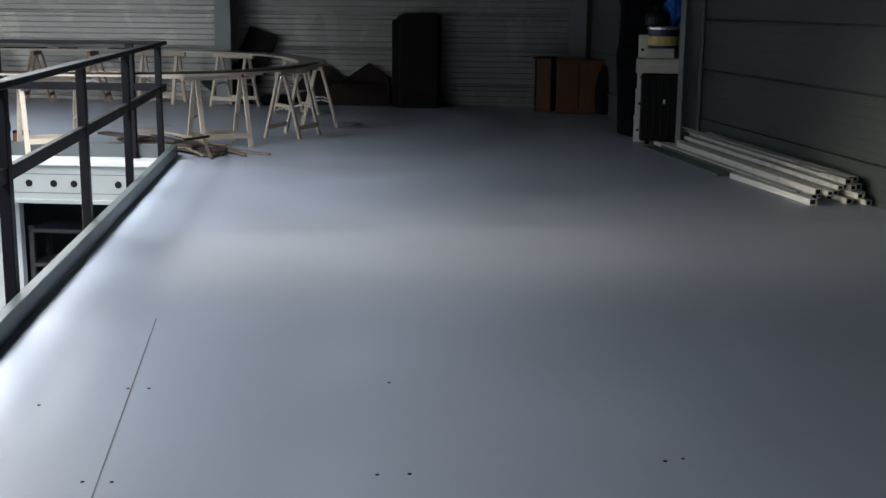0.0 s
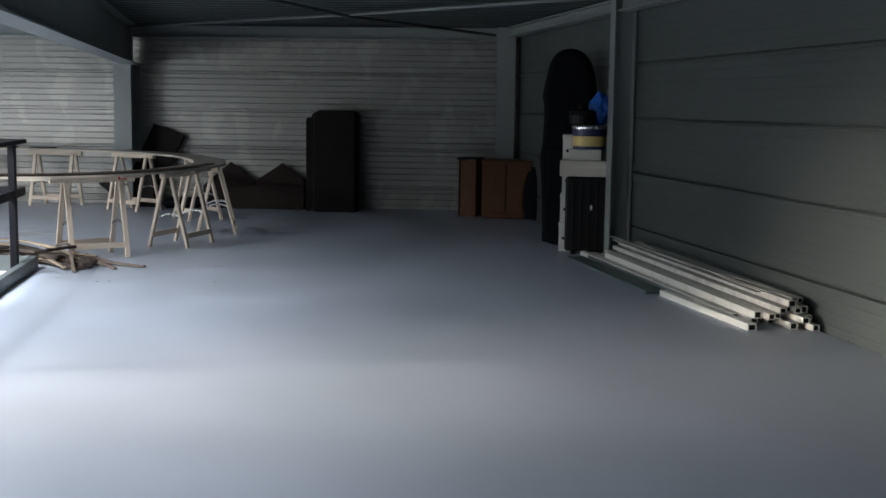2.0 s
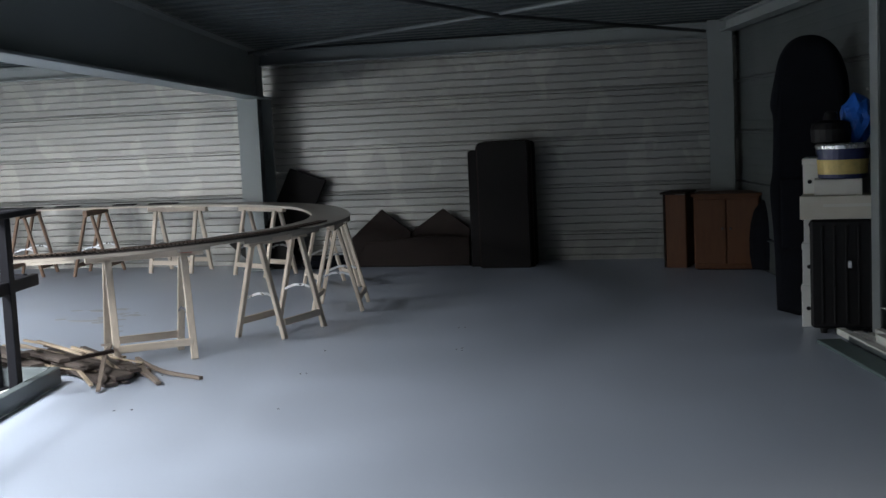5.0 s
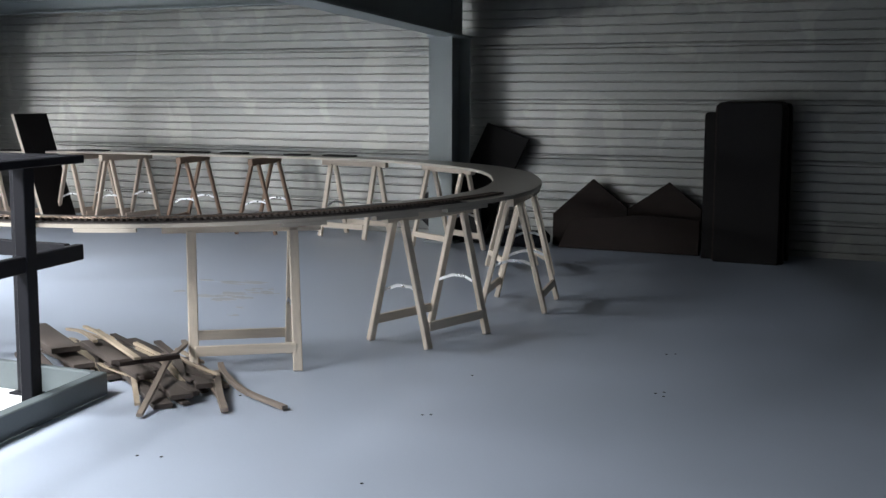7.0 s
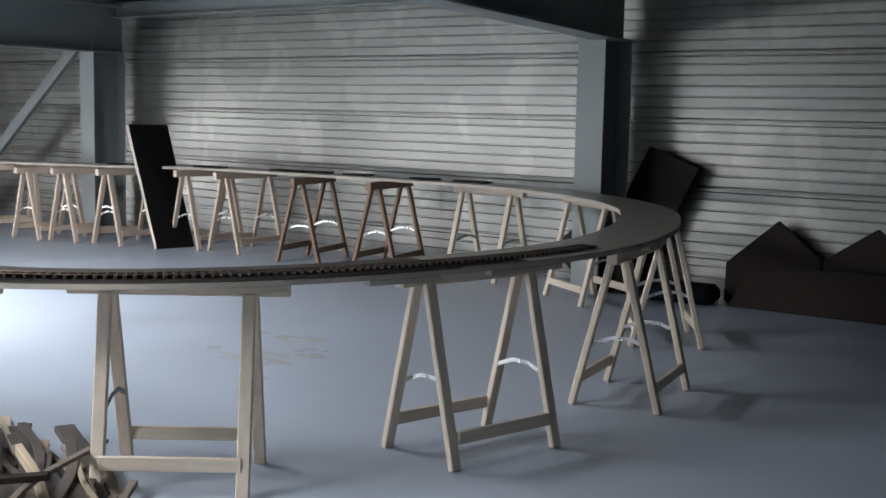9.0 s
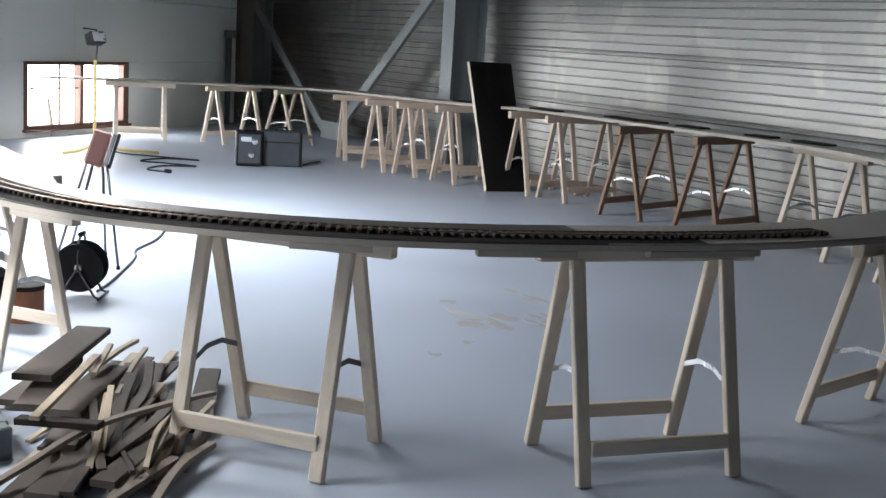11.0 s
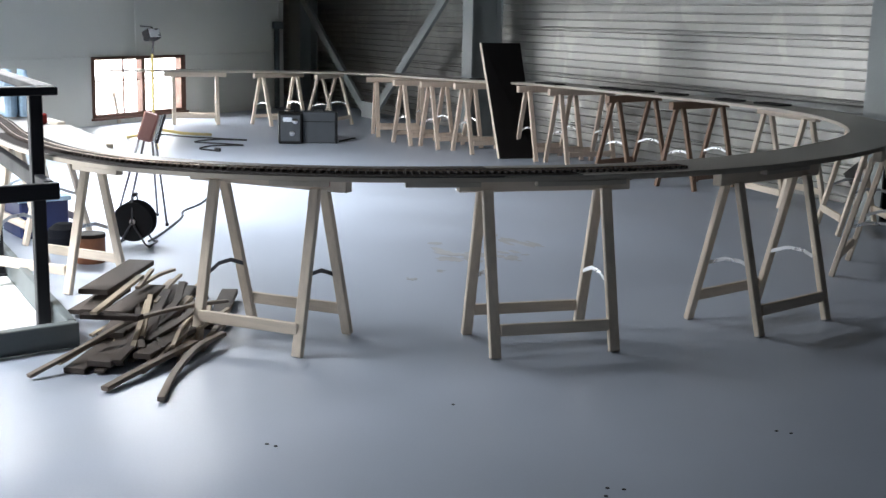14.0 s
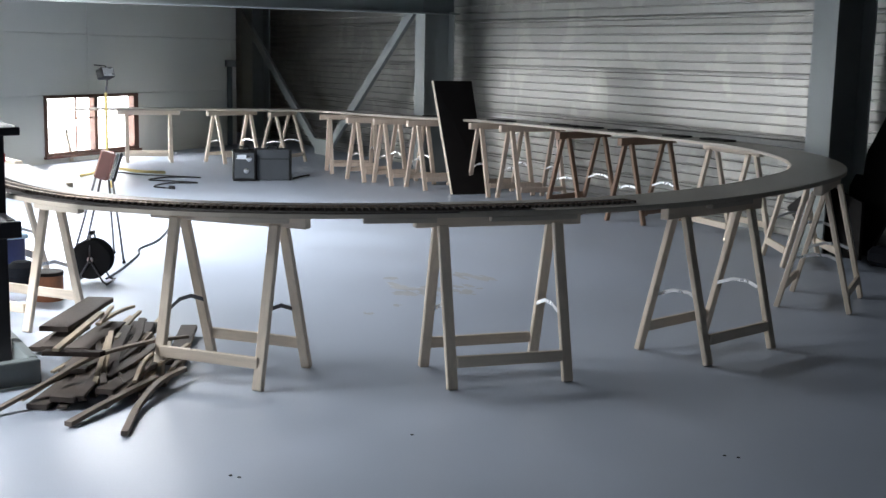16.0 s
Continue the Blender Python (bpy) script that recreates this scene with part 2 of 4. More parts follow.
def tube(points, r, seg=8, bm=None, closed=False):
    """A round bar or cable through the points."""
    one = bmesh.new()
    pts = [Vector(p) for p in points]
    rings = []
    for i, p in enumerate(pts):
        a, b = pts[max(i - 1, 0)], pts[min(i + 1, len(pts) - 1)]
        if closed:
            a, b = pts[i - 1], pts[(i + 1) % len(pts)]
        d = (b - a).normalized()
        s = d.cross(Vector((0, 0, 1)))
        s = s.normalized() if s.length > 1e-3 else Vector((1, 0, 0))
        u = s.cross(d)
        rr = r[i] if isinstance(r, (list, tuple)) else r
        rings.append([one.verts.new(p + (s * math.cos(k * math.tau / seg) + u * math.sin(k * math.tau / seg)) * rr) for k in range(seg)])
    n = len(rings)
    for i in range(n if closed else n - 1):
        a, b = rings[i], rings[(i + 1) % n]
        for k in range(seg):
            one.faces.new((a[k], a[(k + 1) % seg], b[(k + 1) % seg], b[k]))
    if not closed:
        one.faces.new(rings[0][::-1])
        one.faces.new(rings[-1])
    bmesh.ops.recalc_face_normals(one, faces=one.faces)
    for f in one.faces:
        f.smooth = len(f.verts) == 4
    return merged(bm, one)


def lathe(profile, seg=24, bm=None, at=(0, 0, 0), turn=None):
    """A turned shape from (radius, height) pairs."""
    one = bmesh.new()
    rings = [[one.verts.new((max(r, 1e-4) * math.cos(k * math.tau / seg), max(r, 1e-4) * math.sin(k * math.tau / seg), z)) for k in range(seg)] for r, z in profile]
    for a, b in zip(rings, rings[1:]):
        for k in range(seg):
            one.faces.new((a[k], a[(k + 1) % seg], b[(k + 1) % seg], b[k]))
    one.faces.new(rings[0][::-1])
    one.faces.new(rings[-1])
    bmesh.ops.recalc_face_normals(one, faces=one.faces)
    if turn is not None:
        bmesh.ops.transform(one, matrix=turn, verts=one.verts)
    bmesh.ops.translate(one, vec=at, verts=one.verts)
    return merged(bm, one)


def prism(outline, z0, z1, bm=None, bevel=0.0):
    """An upright block over a flat outline."""
    one = bmesh.new()
    low = [one.verts.new((x, y, z0)) for x, y in outline]
    top = [one.verts.new((x, y, z1)) for x, y in outline]
    n = len(low)
    for i in range(n):
        one.faces.new((low[i], low[(i + 1) % n], top[(i + 1) % n], top[i]))
    one.faces.new(low[::-1])
    one.faces.new(top)
    bmesh.ops.recalc_face_normals(one, faces=one.faces)
    if bevel:
        bmesh.ops.bevel(one, geom=one.edges[:], offset=bevel, segments=1, affect="EDGES")
    return merged(bm, one)


def thing(name, bm=None, mat=None, label="", category="", group="", kind="", at=None):
    """A top-level thing: a mesh, or an Empty that carries parts."""
    data = None
    if bm is not None:
        data = bpy.data.meshes.new(name)
        bm.to_mesh(data)
        bm.free()
        data.materials.append(mat)
    ob = new(name, data)
    if at is not None:
        ob.matrix_world = at
    return tagged(ob, label, category, group, kind)


def part(name, bm, mat, parent, label="", at=None):
    data = bpy.data.meshes.new(name)
    bm.to_mesh(data)
    bm.free()
    data.materials.append(mat)
    ob = new(name, data)
    ob.parent = parent
    if at is not None:
        ob.matrix_basis = at
    return tagged(ob, label) if label else ob


def shared(name, data, parent, at):
    ob = new(name, data)
    ob.parent = parent
    ob.matrix_basis = at
    return ob


def facing(origin, along):
    """The pose at a place whose x axis runs along a level direction."""
    a = Vector(along)
    return pose(origin[0], origin[1], origin[2], 0, 0, math.degrees(math.atan2(a.y, a.x)))


# ---- large structure ----
def xy(v):
    return (v.x, v.y)


SOUTH = -7.0
s_end = (SOUTH - E0.y) / V.y
east_s = E0 + V * s_end
east_n = E0 + V * ((NORTH - E0.y) / V.y)
void_s = K - KV * 13.4

# the upper floor: an L round the void, 0.22 m thick
kw = K + KW * 9.0
floor = thing("floor", prism([xy(east_s), xy(east_n), (-17.5, NORTH), xy(west(-4.5) + Vector((-4.5, 0, 0))), xy(west(-4.5)), xy(kw), xy(K), xy(void_s), (void_s.x - 8, void_s.y), (void_s.x - 8, SOUTH)], -0.22, 0.0), FLOOR,
              "smooth grey painted upper floor with faint scuffs", "floor", kind="structure")
lower = thing("lower_floor", prism([(-16, -9), (6, -9), (6, 16), (-16, 16)], -3.3, -3.1), FLOOR, "pale grey concrete ground floor below the void", "floor", kind="structure")


def tray_wall(name, start, along, length, inward, mat, label, z_top=2.45, rib=0.011):
    """A wall of stacked liner trays, each 0.5 m high with shallow ribs; every tray of a bay is a piece."""
    wall = thing(name, None, None, label, "wall", kind="structure")
    d, n = Vector(along).normalized(), Vector(inward).normalized()
    back = bmesh.new()
    mid = Vector(start) + d * length / 2 - n * 0.10
    turn = Matrix((d, n, Vector((0, 0, 1)))).transposed().to_4x4()
    box(length, 0.12, z_top + 3.2, mid + Vector((0, 0, (z_top - 3.2) / 2)), 0, turn, back)
    part("backing", back, mat, wall)
    bays = max(1, round(length / 2.98))
    step = length / bays
    # profile of one tray, from its foot: (height, depth into the room)
    prof = [(0.006, -0.04), (0.006, -0.010), (0.014, 0.0)]
    for k in range(1, 6):
        z0 = 0.008 + k * 0.0815
        prof += [(z0 - 0.009, 0.0), (z0 - 0.003, -rib), (z0 + 0.003, -rib), (z0 + 0.009, 0.0)]
    prof += [(0.468, 0.0), (0.476, -rib), (0.482, -rib), (0.486, 0.018), (0.499, 0.018), (0.499, -0.04)]
    data = bpy.data.meshes.new("tray")
    bm = bmesh.new()
    a = [bm.verts.new((0, y, z)) for z, y in prof]
    b = [bm.verts.new((step - 0.004, y, z)) for z, y in prof]
    for i in range(len(prof) - 1):
        bm.faces.new((a[i], b[i], b[i + 1], a[i + 1]))
    bmesh.ops.recalc_face_normals(bm, faces=bm.faces)
    bm.to_mesh(data)
    bm.free()
    data.materials.append(mat)
    for i in range(bays):
        for j in range(6):
            z = -0.198 + 0.505 * j
            if z > z_top:
                continue
            o = Vector(start) + d * (i * step) + Vector((0, 0, z)) - n * 0.012
            shared("tray", data, wall, Matrix.Translation(o) @ turn)
    return wall


wall_north = tray_wall("wall_north", (-17.6, NORTH, 0), (1, 0, 0), east_n.x + 17.9, (0, -1, 0), SHEET, "galvanised liner-tray wall with horizontal ribs and blotches")
wall_east = tray_wall("wall_east", east_s, V, (east_n - east_s).length + 0.1, W, SHEET_E, "grey horizontal liner-tray wall, coloured dark for its dim side", rib=0.0012)
# unseen wall added behind the camera, so that the hall is closed
wall_south = tray_wall("wall_south", (6, SOUTH, 0), (-1, 0, 0), 20, (0, 1, 0), SHEET_E, "unseen dim-coloured liner-tray wall added to close the hall", rib=0.0012)

# west wall: cream sandwich panels round the window openings
wall_west = thing("wall_west", None, None, "cream sandwich-panel wall with thin joints and small windows", "wall", kind="structure")
HOLES = [(s, s + w, 0.09, 0.83) for s, w in WINDOWS]


def wall_panel(s0, s1, z0, z1, gap):
    c = west((s0 + s1) / 2, (z0 + z1) / 2, -0.06)
    turn = Matrix((WV, Vector((WV.y, -WV.x, 0)), Vector((0, 0, 1)))).transposed().to_4x4()
    part("panel", box(s1 - s0 - gap, 0.12, z1 - z0 - gap, (0, 0, 0), gap * 0.5), PANEL, wall_west, at=Matrix.Translation(c) @ turn)


S_CUTS = [-8.0, -7.35, -5.56, -3.55, -1.76, 0.254, 2.044, 4.33, 4.46]
UPPER_CUTS = [-8.0, -5.40, -2.16, 1.077, 4.33, 4.46]
Z_CUTS = [-3.2, -0.6, 0.09, 0.83]
for a, b in zip(S_CUTS, S_CUTS[1:]):
    for lo, hi in zip(Z_CUTS, Z_CUTS[1:]):
        cs, cz = (a + b) / 2, (lo + hi) / 2
        if not any(h[0] < cs < h[1] and h[2] < cz < h[3] for h in HOLES):
            wall_panel(a, b, lo, hi, 0.0005)
for lo, hi in ((0.83, 1.58), (1.58, 2.46)):
    for a, b in zip(UPPER_CUTS, UPPER_CUTS[1:]):
        wall_panel(a, b, lo, hi, 0.007 if lo > 1 or b > 4.3 else 0.004)
backing = bmesh.new()
for s0, s1, z0, z1 in ((-8.2, 4.42, 0.86, 2.46), (-8.2, 4.42, -3.2, 0.06), (2.1, 4.42, 0.06, 0.86)):
    c = west((s0 + s1) / 2, (z0 + z1) / 2, -0.16)
    box(s1 - s0, 0.06, z1 - z0, c, 0, Matrix((WV, Vector((WV.y, -WV.x, 0)), Vector((0, 0, 1)))).transposed().to_4x4(), backing)
part("backing", backing, PANEL, wall_west)

# unseen wall, its openings made to let the fill lamps through
wall_sw = thing("wall_southwest", None, None, "unseen cream panel wall added beside the void, open for fill lamps", "wall", kind="structure")
for s0, s1, z0, z1 in ((0, 12, 1.75, 2.46), (0, 0.9, -3.2, 1.75), (7.05, 12, -3.2, 1.75), (0.9, 7.05, -0.55, 0.15), (0.9, 1.75, -3.2, -0.55), (6.25, 7.05, -3.2, -0.55), (1.75, 6.25, -3.2, -2.85)):
    c = southwest((s0 + s1) / 2, (z0 + z1) / 2, -0.06)
    part("panel", box(0.12, s1 - s0 - 0.006, z1 - z0 - 0.006, c, 0.004, Matrix.Rotation(radians(VYAW), 4, "Z")), PANEL, wall_sw)
# unseen wall added to stop outside light leaking in at the corner
closing = thing("light_stop_wall", box(0.12, 9.0, 5.7, (-17.4, 12.0, -0.36), 0.003), PANEL, "unseen cream wall added behind the corner to keep light out", "wall", kind="structure")
# a slim service pipe up the wall near the corner
part("service_pipe", tube([west(4.19, 0, 0.06), west(4.19, 1.19, 0.06)], 0.04, 10), KERB, wall_west, "dark service pipe")
part("pipe_cap", box(0.14, 0.14, 0.10, west(4.19, 1.23, 0.07)), KERB, wall_west)


def window(index, s, wide, z0=0.09, z1=0.83):
    win = thing("window_%d" % index, None, None, "low brown-framed casement window, blown out by daylight", "window", kind="structure")
    turn = Matrix((WV, Vector((WV.y, -WV.x, 0)), Vector((0, 0, 1)))).transposed().to_4x4()
    m = Matrix.Translation(west(s, z0, 0.0)) @ turn
    h = z1 - z0
    fr = bmesh.new()
    t = 0.038
    for sx, sz, cx, cz in ((wide, t, wide / 2, t / 2), (wide, t, wide / 2, h - t / 2), (t, h - 2 * t, t / 2, h / 2), (0.10, h - 2 * t, wide - 0.05, h / 2), (0.065, h - 2 * t, 0.93, h / 2)):
        box(sx, 0.10, sz, (cx, -0.02, cz), 0.004, None, fr)
    part("window_frame", fr, FRAME, win, at=m)
    bars = bmesh.new()
    for x0, x1 in ((t, 0.897), (0.963, wide - 0.10)):
        box(x1 - x0, 0.03, 0.015, ((x0 + x1) / 2, -0.02, h * 0.60), 0.002, None, bars)
    box(0.015, 0.03, h - 2 * t, (0.592, -0.018, h / 2), 0.002, None, bars)
    part("glazing_bar", bars, FRAME, win, at=m)
    pane = part("pane", box(wide - 2 * t, 0.005, h - 2 * t, (wide / 2, -0.045, h / 2), 0), GLASS, win, at=m)
    pane.visible_shadow = False
    part("window_sill", box(wide + 0.06, 0.05, 0.03, (wide / 2, 0.03, -0.015)), FRAME, win, at=m)


for i, (s, w) in enumerate(WINDOWS):
    window(i + 1, s, w)

# roof: ribbed sheets on purlins
ceiling_bm = bmesh.new()
corner = [(-18.5, -8.5), (8.5, -8.5), (8.5, 15.4), (-18.5, 15.4)]
prism(corner, ROOF + 0.06, ROOF + 0.14, ceiling_bm)
for k in range(80):
    y = -8.4 + k * 0.3
    box(27, 0.16, 0.05, (-5, y, ROOF + 0.04), 0.012, None, ceiling_bm)
thing("ceiling", ceiling_bm, ROOFING, "ribbed dark grey roof sheeting seen from below", "ceiling", kind="structure")


def i_section(p, q, wide, deep, flange=0.018, web=0.012, up=(0, 0, 1)):
    """A rolled steel section from p to q, at the middle of its depth."""
    p, q = Vector(p), Vector(q)
    d = (q - p).normalized()
    side = d.cross(Vector(up)).normalized()
    top = side.cross(d)
    bm = bmesh.new()
    o = top * (deep / 2 - flange / 2)
    beam(p + o, q + o, wide, flange, 0.002, bm, up)
    beam(p - o, q - o, wide, flange, 0.002, bm, up)
    beam(p, q, web, deep - 2 * flange, 0, bm, up)
    return bm


def column(x, y, label):
    ob = thing("steel_column", None, None, label, "column", "columns along the corrugated wall", "structure")
    part("section", i_section((x, y + 0.2, -0.2), (x, y + 0.2, 1.92), 0.24, 0.40, up=(0, 1, 0)), STEEL, ob)
    part("base_plate", box(0.32, 0.46, 0.02, (x, y + 0.2, 0.01)), STEEL, ob)
    return ob


C1, C2 = Vector((-9.36, 14.3, 0)), Vector((-3.15, 14.3, 0))
for c in (C1, C2):
    column(c.x, c.y, "grey painted H-section steel column carrying a rafter")
    far = c - V * 19.5
    r = thing("rafter", None, None, "dark grey steel rafter under the roof sheeting", "rafter", "rafters", "structure")
    part("section", i_section((c.x, c.y + 0.45, 2.14), (far.x, far.y, 2.14 + (0.0 if c == C2 else -0.012) * 20), 0.22, 0.50), STEEL, r)
    part("haunch_plate", box(0.26, 0.03, 0.5, (c.x, c.y - 0.01, 2.14)), STEEL, r)
thing("corner_column", i_section((1.90, 14.52, -0.2), (1.90, 14.52, 2.42), 0.24, 0.24, up=(0, 1, 0)), STEEL, "pale grey steel column in the corner of two metal walls", "column", kind="structure")
c0 = thing("end_column", None, None, "grey steel column in the far corner of the hall", "column", kind="structure")
part("section", i_section((-15.42, 14.56, -0.2), (-15.42, 14.56, 2.42), 0.50, 0.30, up=(0, 1, 0)), STEEL, c0)
ecol_p = E0 + V * 4.72 + W * 0.105
ecol = thing("wall_post", None, None, "pale grey steel post on the dim metal wall", "column", kind="structure")
part("section", i_section((ecol_p.x, ecol_p.y, -0.2), (ecol_p.x, ecol_p.y, 2.42), 0.14, 0.21, up=W), STEEL, ecol)
eave = thing("eave_beam", i_section((-15, 14.66, 2.34), (2.2, 14.66, 2.34), 0.14, 0.16), STEEL, "grey steel eave beam along the metal wall", "beam", kind="structure")
gb0, gb1 = E0 + V * -12 + W * 0.12, E0 + V * 9.3 + W * 0.12
thing("wall_beam", i_section((gb0.x, gb0.y, 2.36), (gb1.x, gb1.y, 2.36), 0.14, 0.12), STEEL, "pale grey steel beam along the head of the side wall", "beam", kind="structure")
brace = thing("wall_brace", None, None, "grey V-shaped steel bracing between two columns", "brace", kind="structure")
part("diagonal", beam((-15.50, 14.34, 2.03), (-12.27, 14.34, 0.02), 0.05, 0.13), STEEL, brace)
part("diagonal", beam((-9.60, 14.35, 1.96), (-12.18, 14.35, 0.02), 0.05, 0.13), STEEL, brace)
part("gusset", box(0.5, 0.03, 0.22, (-12.22, 14.33, 0.11)), STEEL, brace)
rods = thing("roof_bracing", None, None, "thin crossed steel tie rods under the roof", "brace", kind="structure")
part("rod", tube([(-1.0, 6.4, 2.38), (0.24, 11.7, 2.35), (1.75, 14.6, 2.33)], 0.018, 6), STEEL_D, rods)
part("rod", tube([(3.2, 9.4, 2.40), (0.3, 11.65, 2.37), (-3.0, 14.0, 2.36)], 0.02, 6), STEEL, rods)

# kerb and edge beam of the void
kerb = thing("kerb", None, None, "grey painted steel kerb along the edge of the void", "kerb", kind="structure")
UP = Vector((0, 0, 1))
KS = Vector((-KV.y, KV.x, 0))          # square to the long kerb, towards the void
KN = Vector((-KW.y, KW.x, 0))          # square to the west-going kerb, towards the void
ks, kwend = K - KV * 13.3, K + KW * 8.9
part("upstand", beam(ks + KS * 0.03 + UP * 0.052, K + KS * 0.03 + UP * 0.052, 0.06, 0.105, 0.005), KERB, kerb)
part("upstand", beam(K + KW * 0.064 + KN * 0.02 + UP * 0.0, kwend + KN * 0.02 + UP * 0.0, 0.04, 0.208, 0.005), KERB, kerb)
edge = thing("edge_beam", None, None, "pale steel edge beam with a row of round holes", "beam", kind="structure")
e0, e1 = K + KW * 0.12 + KN * 0.04, kwend + KN * 0.04
# whiter than the web: the light on the flange's top is put into colour
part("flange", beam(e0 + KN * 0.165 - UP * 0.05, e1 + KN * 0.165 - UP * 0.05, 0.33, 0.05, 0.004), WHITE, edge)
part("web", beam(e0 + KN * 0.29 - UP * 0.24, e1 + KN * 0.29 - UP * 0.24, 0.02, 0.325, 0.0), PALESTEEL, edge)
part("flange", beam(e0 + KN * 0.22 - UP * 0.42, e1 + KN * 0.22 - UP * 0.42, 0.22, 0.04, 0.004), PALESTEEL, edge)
for k in range(6):
    for d in (0.0, 0.43, 0.63, 0.87):
        p = e0 + KW * (0.36 + d + 1.3 * k) + KN * 0.2985 - UP * 0.25
        part("hole", tube([p, p + KN * 0.004], 0.034, 16), BLACK, edge)
for z in (0.16, 0.34):
    part("seam", beam(e0 + KN * 0.3005 - UP * z, e1 + KN * 0.3005 - UP * z, 0.003, 0.005, 0), KERB, edge)
thing("slab_edge", beam(ks + KS * 0.085 - UP * 0.125, K + KS * 0.085 - UP * 0.125, 0.16, 0.20), KERB, "grey steel slab edge under the kerb", "beam", kind="structure")

# railing
rail_thing = thing("railing", None, None, "black painted steel guard rail round the void", "railing", kind="structure")


def post(p, turn):
    spin = Matrix.Rotation(turn, 4, "Z")
    part("post", box(0.055, 0.075, 1.078, (p.x, p.y, -0.025 + 0.539), 0.004, spin), RAIL, rail_thing)
    part("foot_plate", box(0.10, 0.14, 0.010, (p.x, p.y, -0.0195), 0.002, spin), RAIL, rail_thing)


base = K + KS * 0.10
kturn = math.atan2(KV.y, KV.x) - math.pi / 2
for d in (0.44, 2.33, 4.08, 6.0, 7.9, 9.7, 11.5, 13.2):
    post(base - KV * d, kturn)
wbase = K + KN * 0.075
for d in (0.41, 1.72, 3.4, 5.1, 6.8, 8.5):
    post(wbase + KW * d, math.pi / 2)
for z, h, w in ((1.070, 0.035, 0.075), (0.655, 0.07, 0.04)):
    part("rail_bar", beam(base - KV * 13.3 + UP * z, base - KV * 0.03 + UP * z, w, h, 0.004), RAIL, rail_thing)
    part("rail_bar", beam(wbase + KW * 0.14 + UP * z, wbase + KW * 8.8 + UP * z, w, h, 0.004), RAIL, rail_thing)

# ---- trestles ----
H = 0.745


def sag(x, y):
    """How much lower the board lies on the far, western side, where the trestles are shorter."""
    return min(max((-7.3 - x) * 0.021, 0.0), 0.105) * min(max((y - 8.9) / 0.8, 0.0), 1.0)


def standing(x, y, turn):
    """The pose of a trestle on the floor, its height cut down to reach the board."""
    return pose(x, y, 0, 0, 0, turn) @ Matrix.Diagonal((1, 1, (H - sag(x, y)) / H, 1))


def trestle(wood, wood_x, strap, label, spread=0.205, half=0.27, lean=0.0):
    """A folding A-frame trestle, its beam along x, feet on the floor."""
    ob = thing("trestle", None, None, label, "trestle", "trestles under the track board")
    part("top_beam", box(0.78, 0.05, 0.065, (0, 0, H - 0.033), 0.004), wood_x, ob)
    for sx in (-1, 1):
        for sy in (-1, 1):
            x = half * sx
            part("leg", beam((x, lean + sy * spread, 0.002), (x, sy * 0.035, H - 0.055), 0.047, 0.03, 0.004, up=(0, 1, 0)), wood, ob)
    for sy in (-1, 1):
        part("crossbar", box(0.49, 0.022, 0.05, (0, lean * 0.85 + sy * (spread - 0.02), 0.118), 0.003), wood_x, ob)
    for sx in (-1, 1):
        x = (half - 0.02) * sx
        e = 0.665 * spread
        m = lean * 0.6
        pts = [(x, m - e, 0.295), (x, m - 0.06, 0.325), (x, m + 0.03, 0.325), (x, m + e, 0.285)]
        bm = bmesh.new()
        for p, q in zip(pts, pts[1:]):
            beam(p, q, 0.004, 0.018, 0.001, bm)
        part("folding_stay", bm, strap, ob)
    return ob


pine_t = trestle(PINE, PINE_X, GALV, "folding raw pine A-frame trestle standing on the grey floor")
pine_t.matrix_world = pose(-1.225, 10.307, 0, 0, 0, 79)
pine_d = trestle(PINE, PINE_X, STRAP, "folding raw pine A-frame trestle with dark stays", 0.220, 0.25, 0.033)
pine_d.matrix_world = pose(-1.727, 9.238, 0, 0, 0, 39)
part("clamp_mark", box(0.085, 0.005, 0.026, (0.27, -0.0275, H - 0.03), 0.002), REDP, pine_d, "red painted mark")
brown_t = trestle(STAINED, STAINED, GALV, "brown-stained folding A-frame trestle by the metal wall")
brown_t.matrix_world = pose(-5.895, 14.185, 0, 0, 0, 106)
# x, y, turn
for x, y, a in ((-1.18, 11.52, 103), (-1.79, 12.96, 125), (-2.90, 13.95, 150), (-3.245, 8.60, 36), (-4.10, 14.36, 172),
                (-11.95, 11.80, 76), (-11.58, 12.78, 108), (-11.30, 13.36, 133), (-12.25, 10.55, 112), (-4.6, 8.75, 10), (-6.8, 8.4, 10)):
    copy_thing(pine_t, standing(x, y, a))
tan_t = trestle(TANPINE, TANPINE, GALV, "tan folding A-frame trestle standing near the metal wall")
tan_t.matrix_world = pose(-7.27, 14.15, 0, 0, 0, 90)
for x, y, a in ((-9.87, 13.67, 75), (-8.97, 13.56, 93), (-8.53, 13.68, 92), (-8.02, 13.82, 92), (-6.80, 14.22, 90)):
    copy_thing(tan_t, standing(x, y, a))
for x, y, a in ((-5.085, 14.285, 103),):
    copy_thing(brown_t, pose(x, y, 0, 0, 0, a))

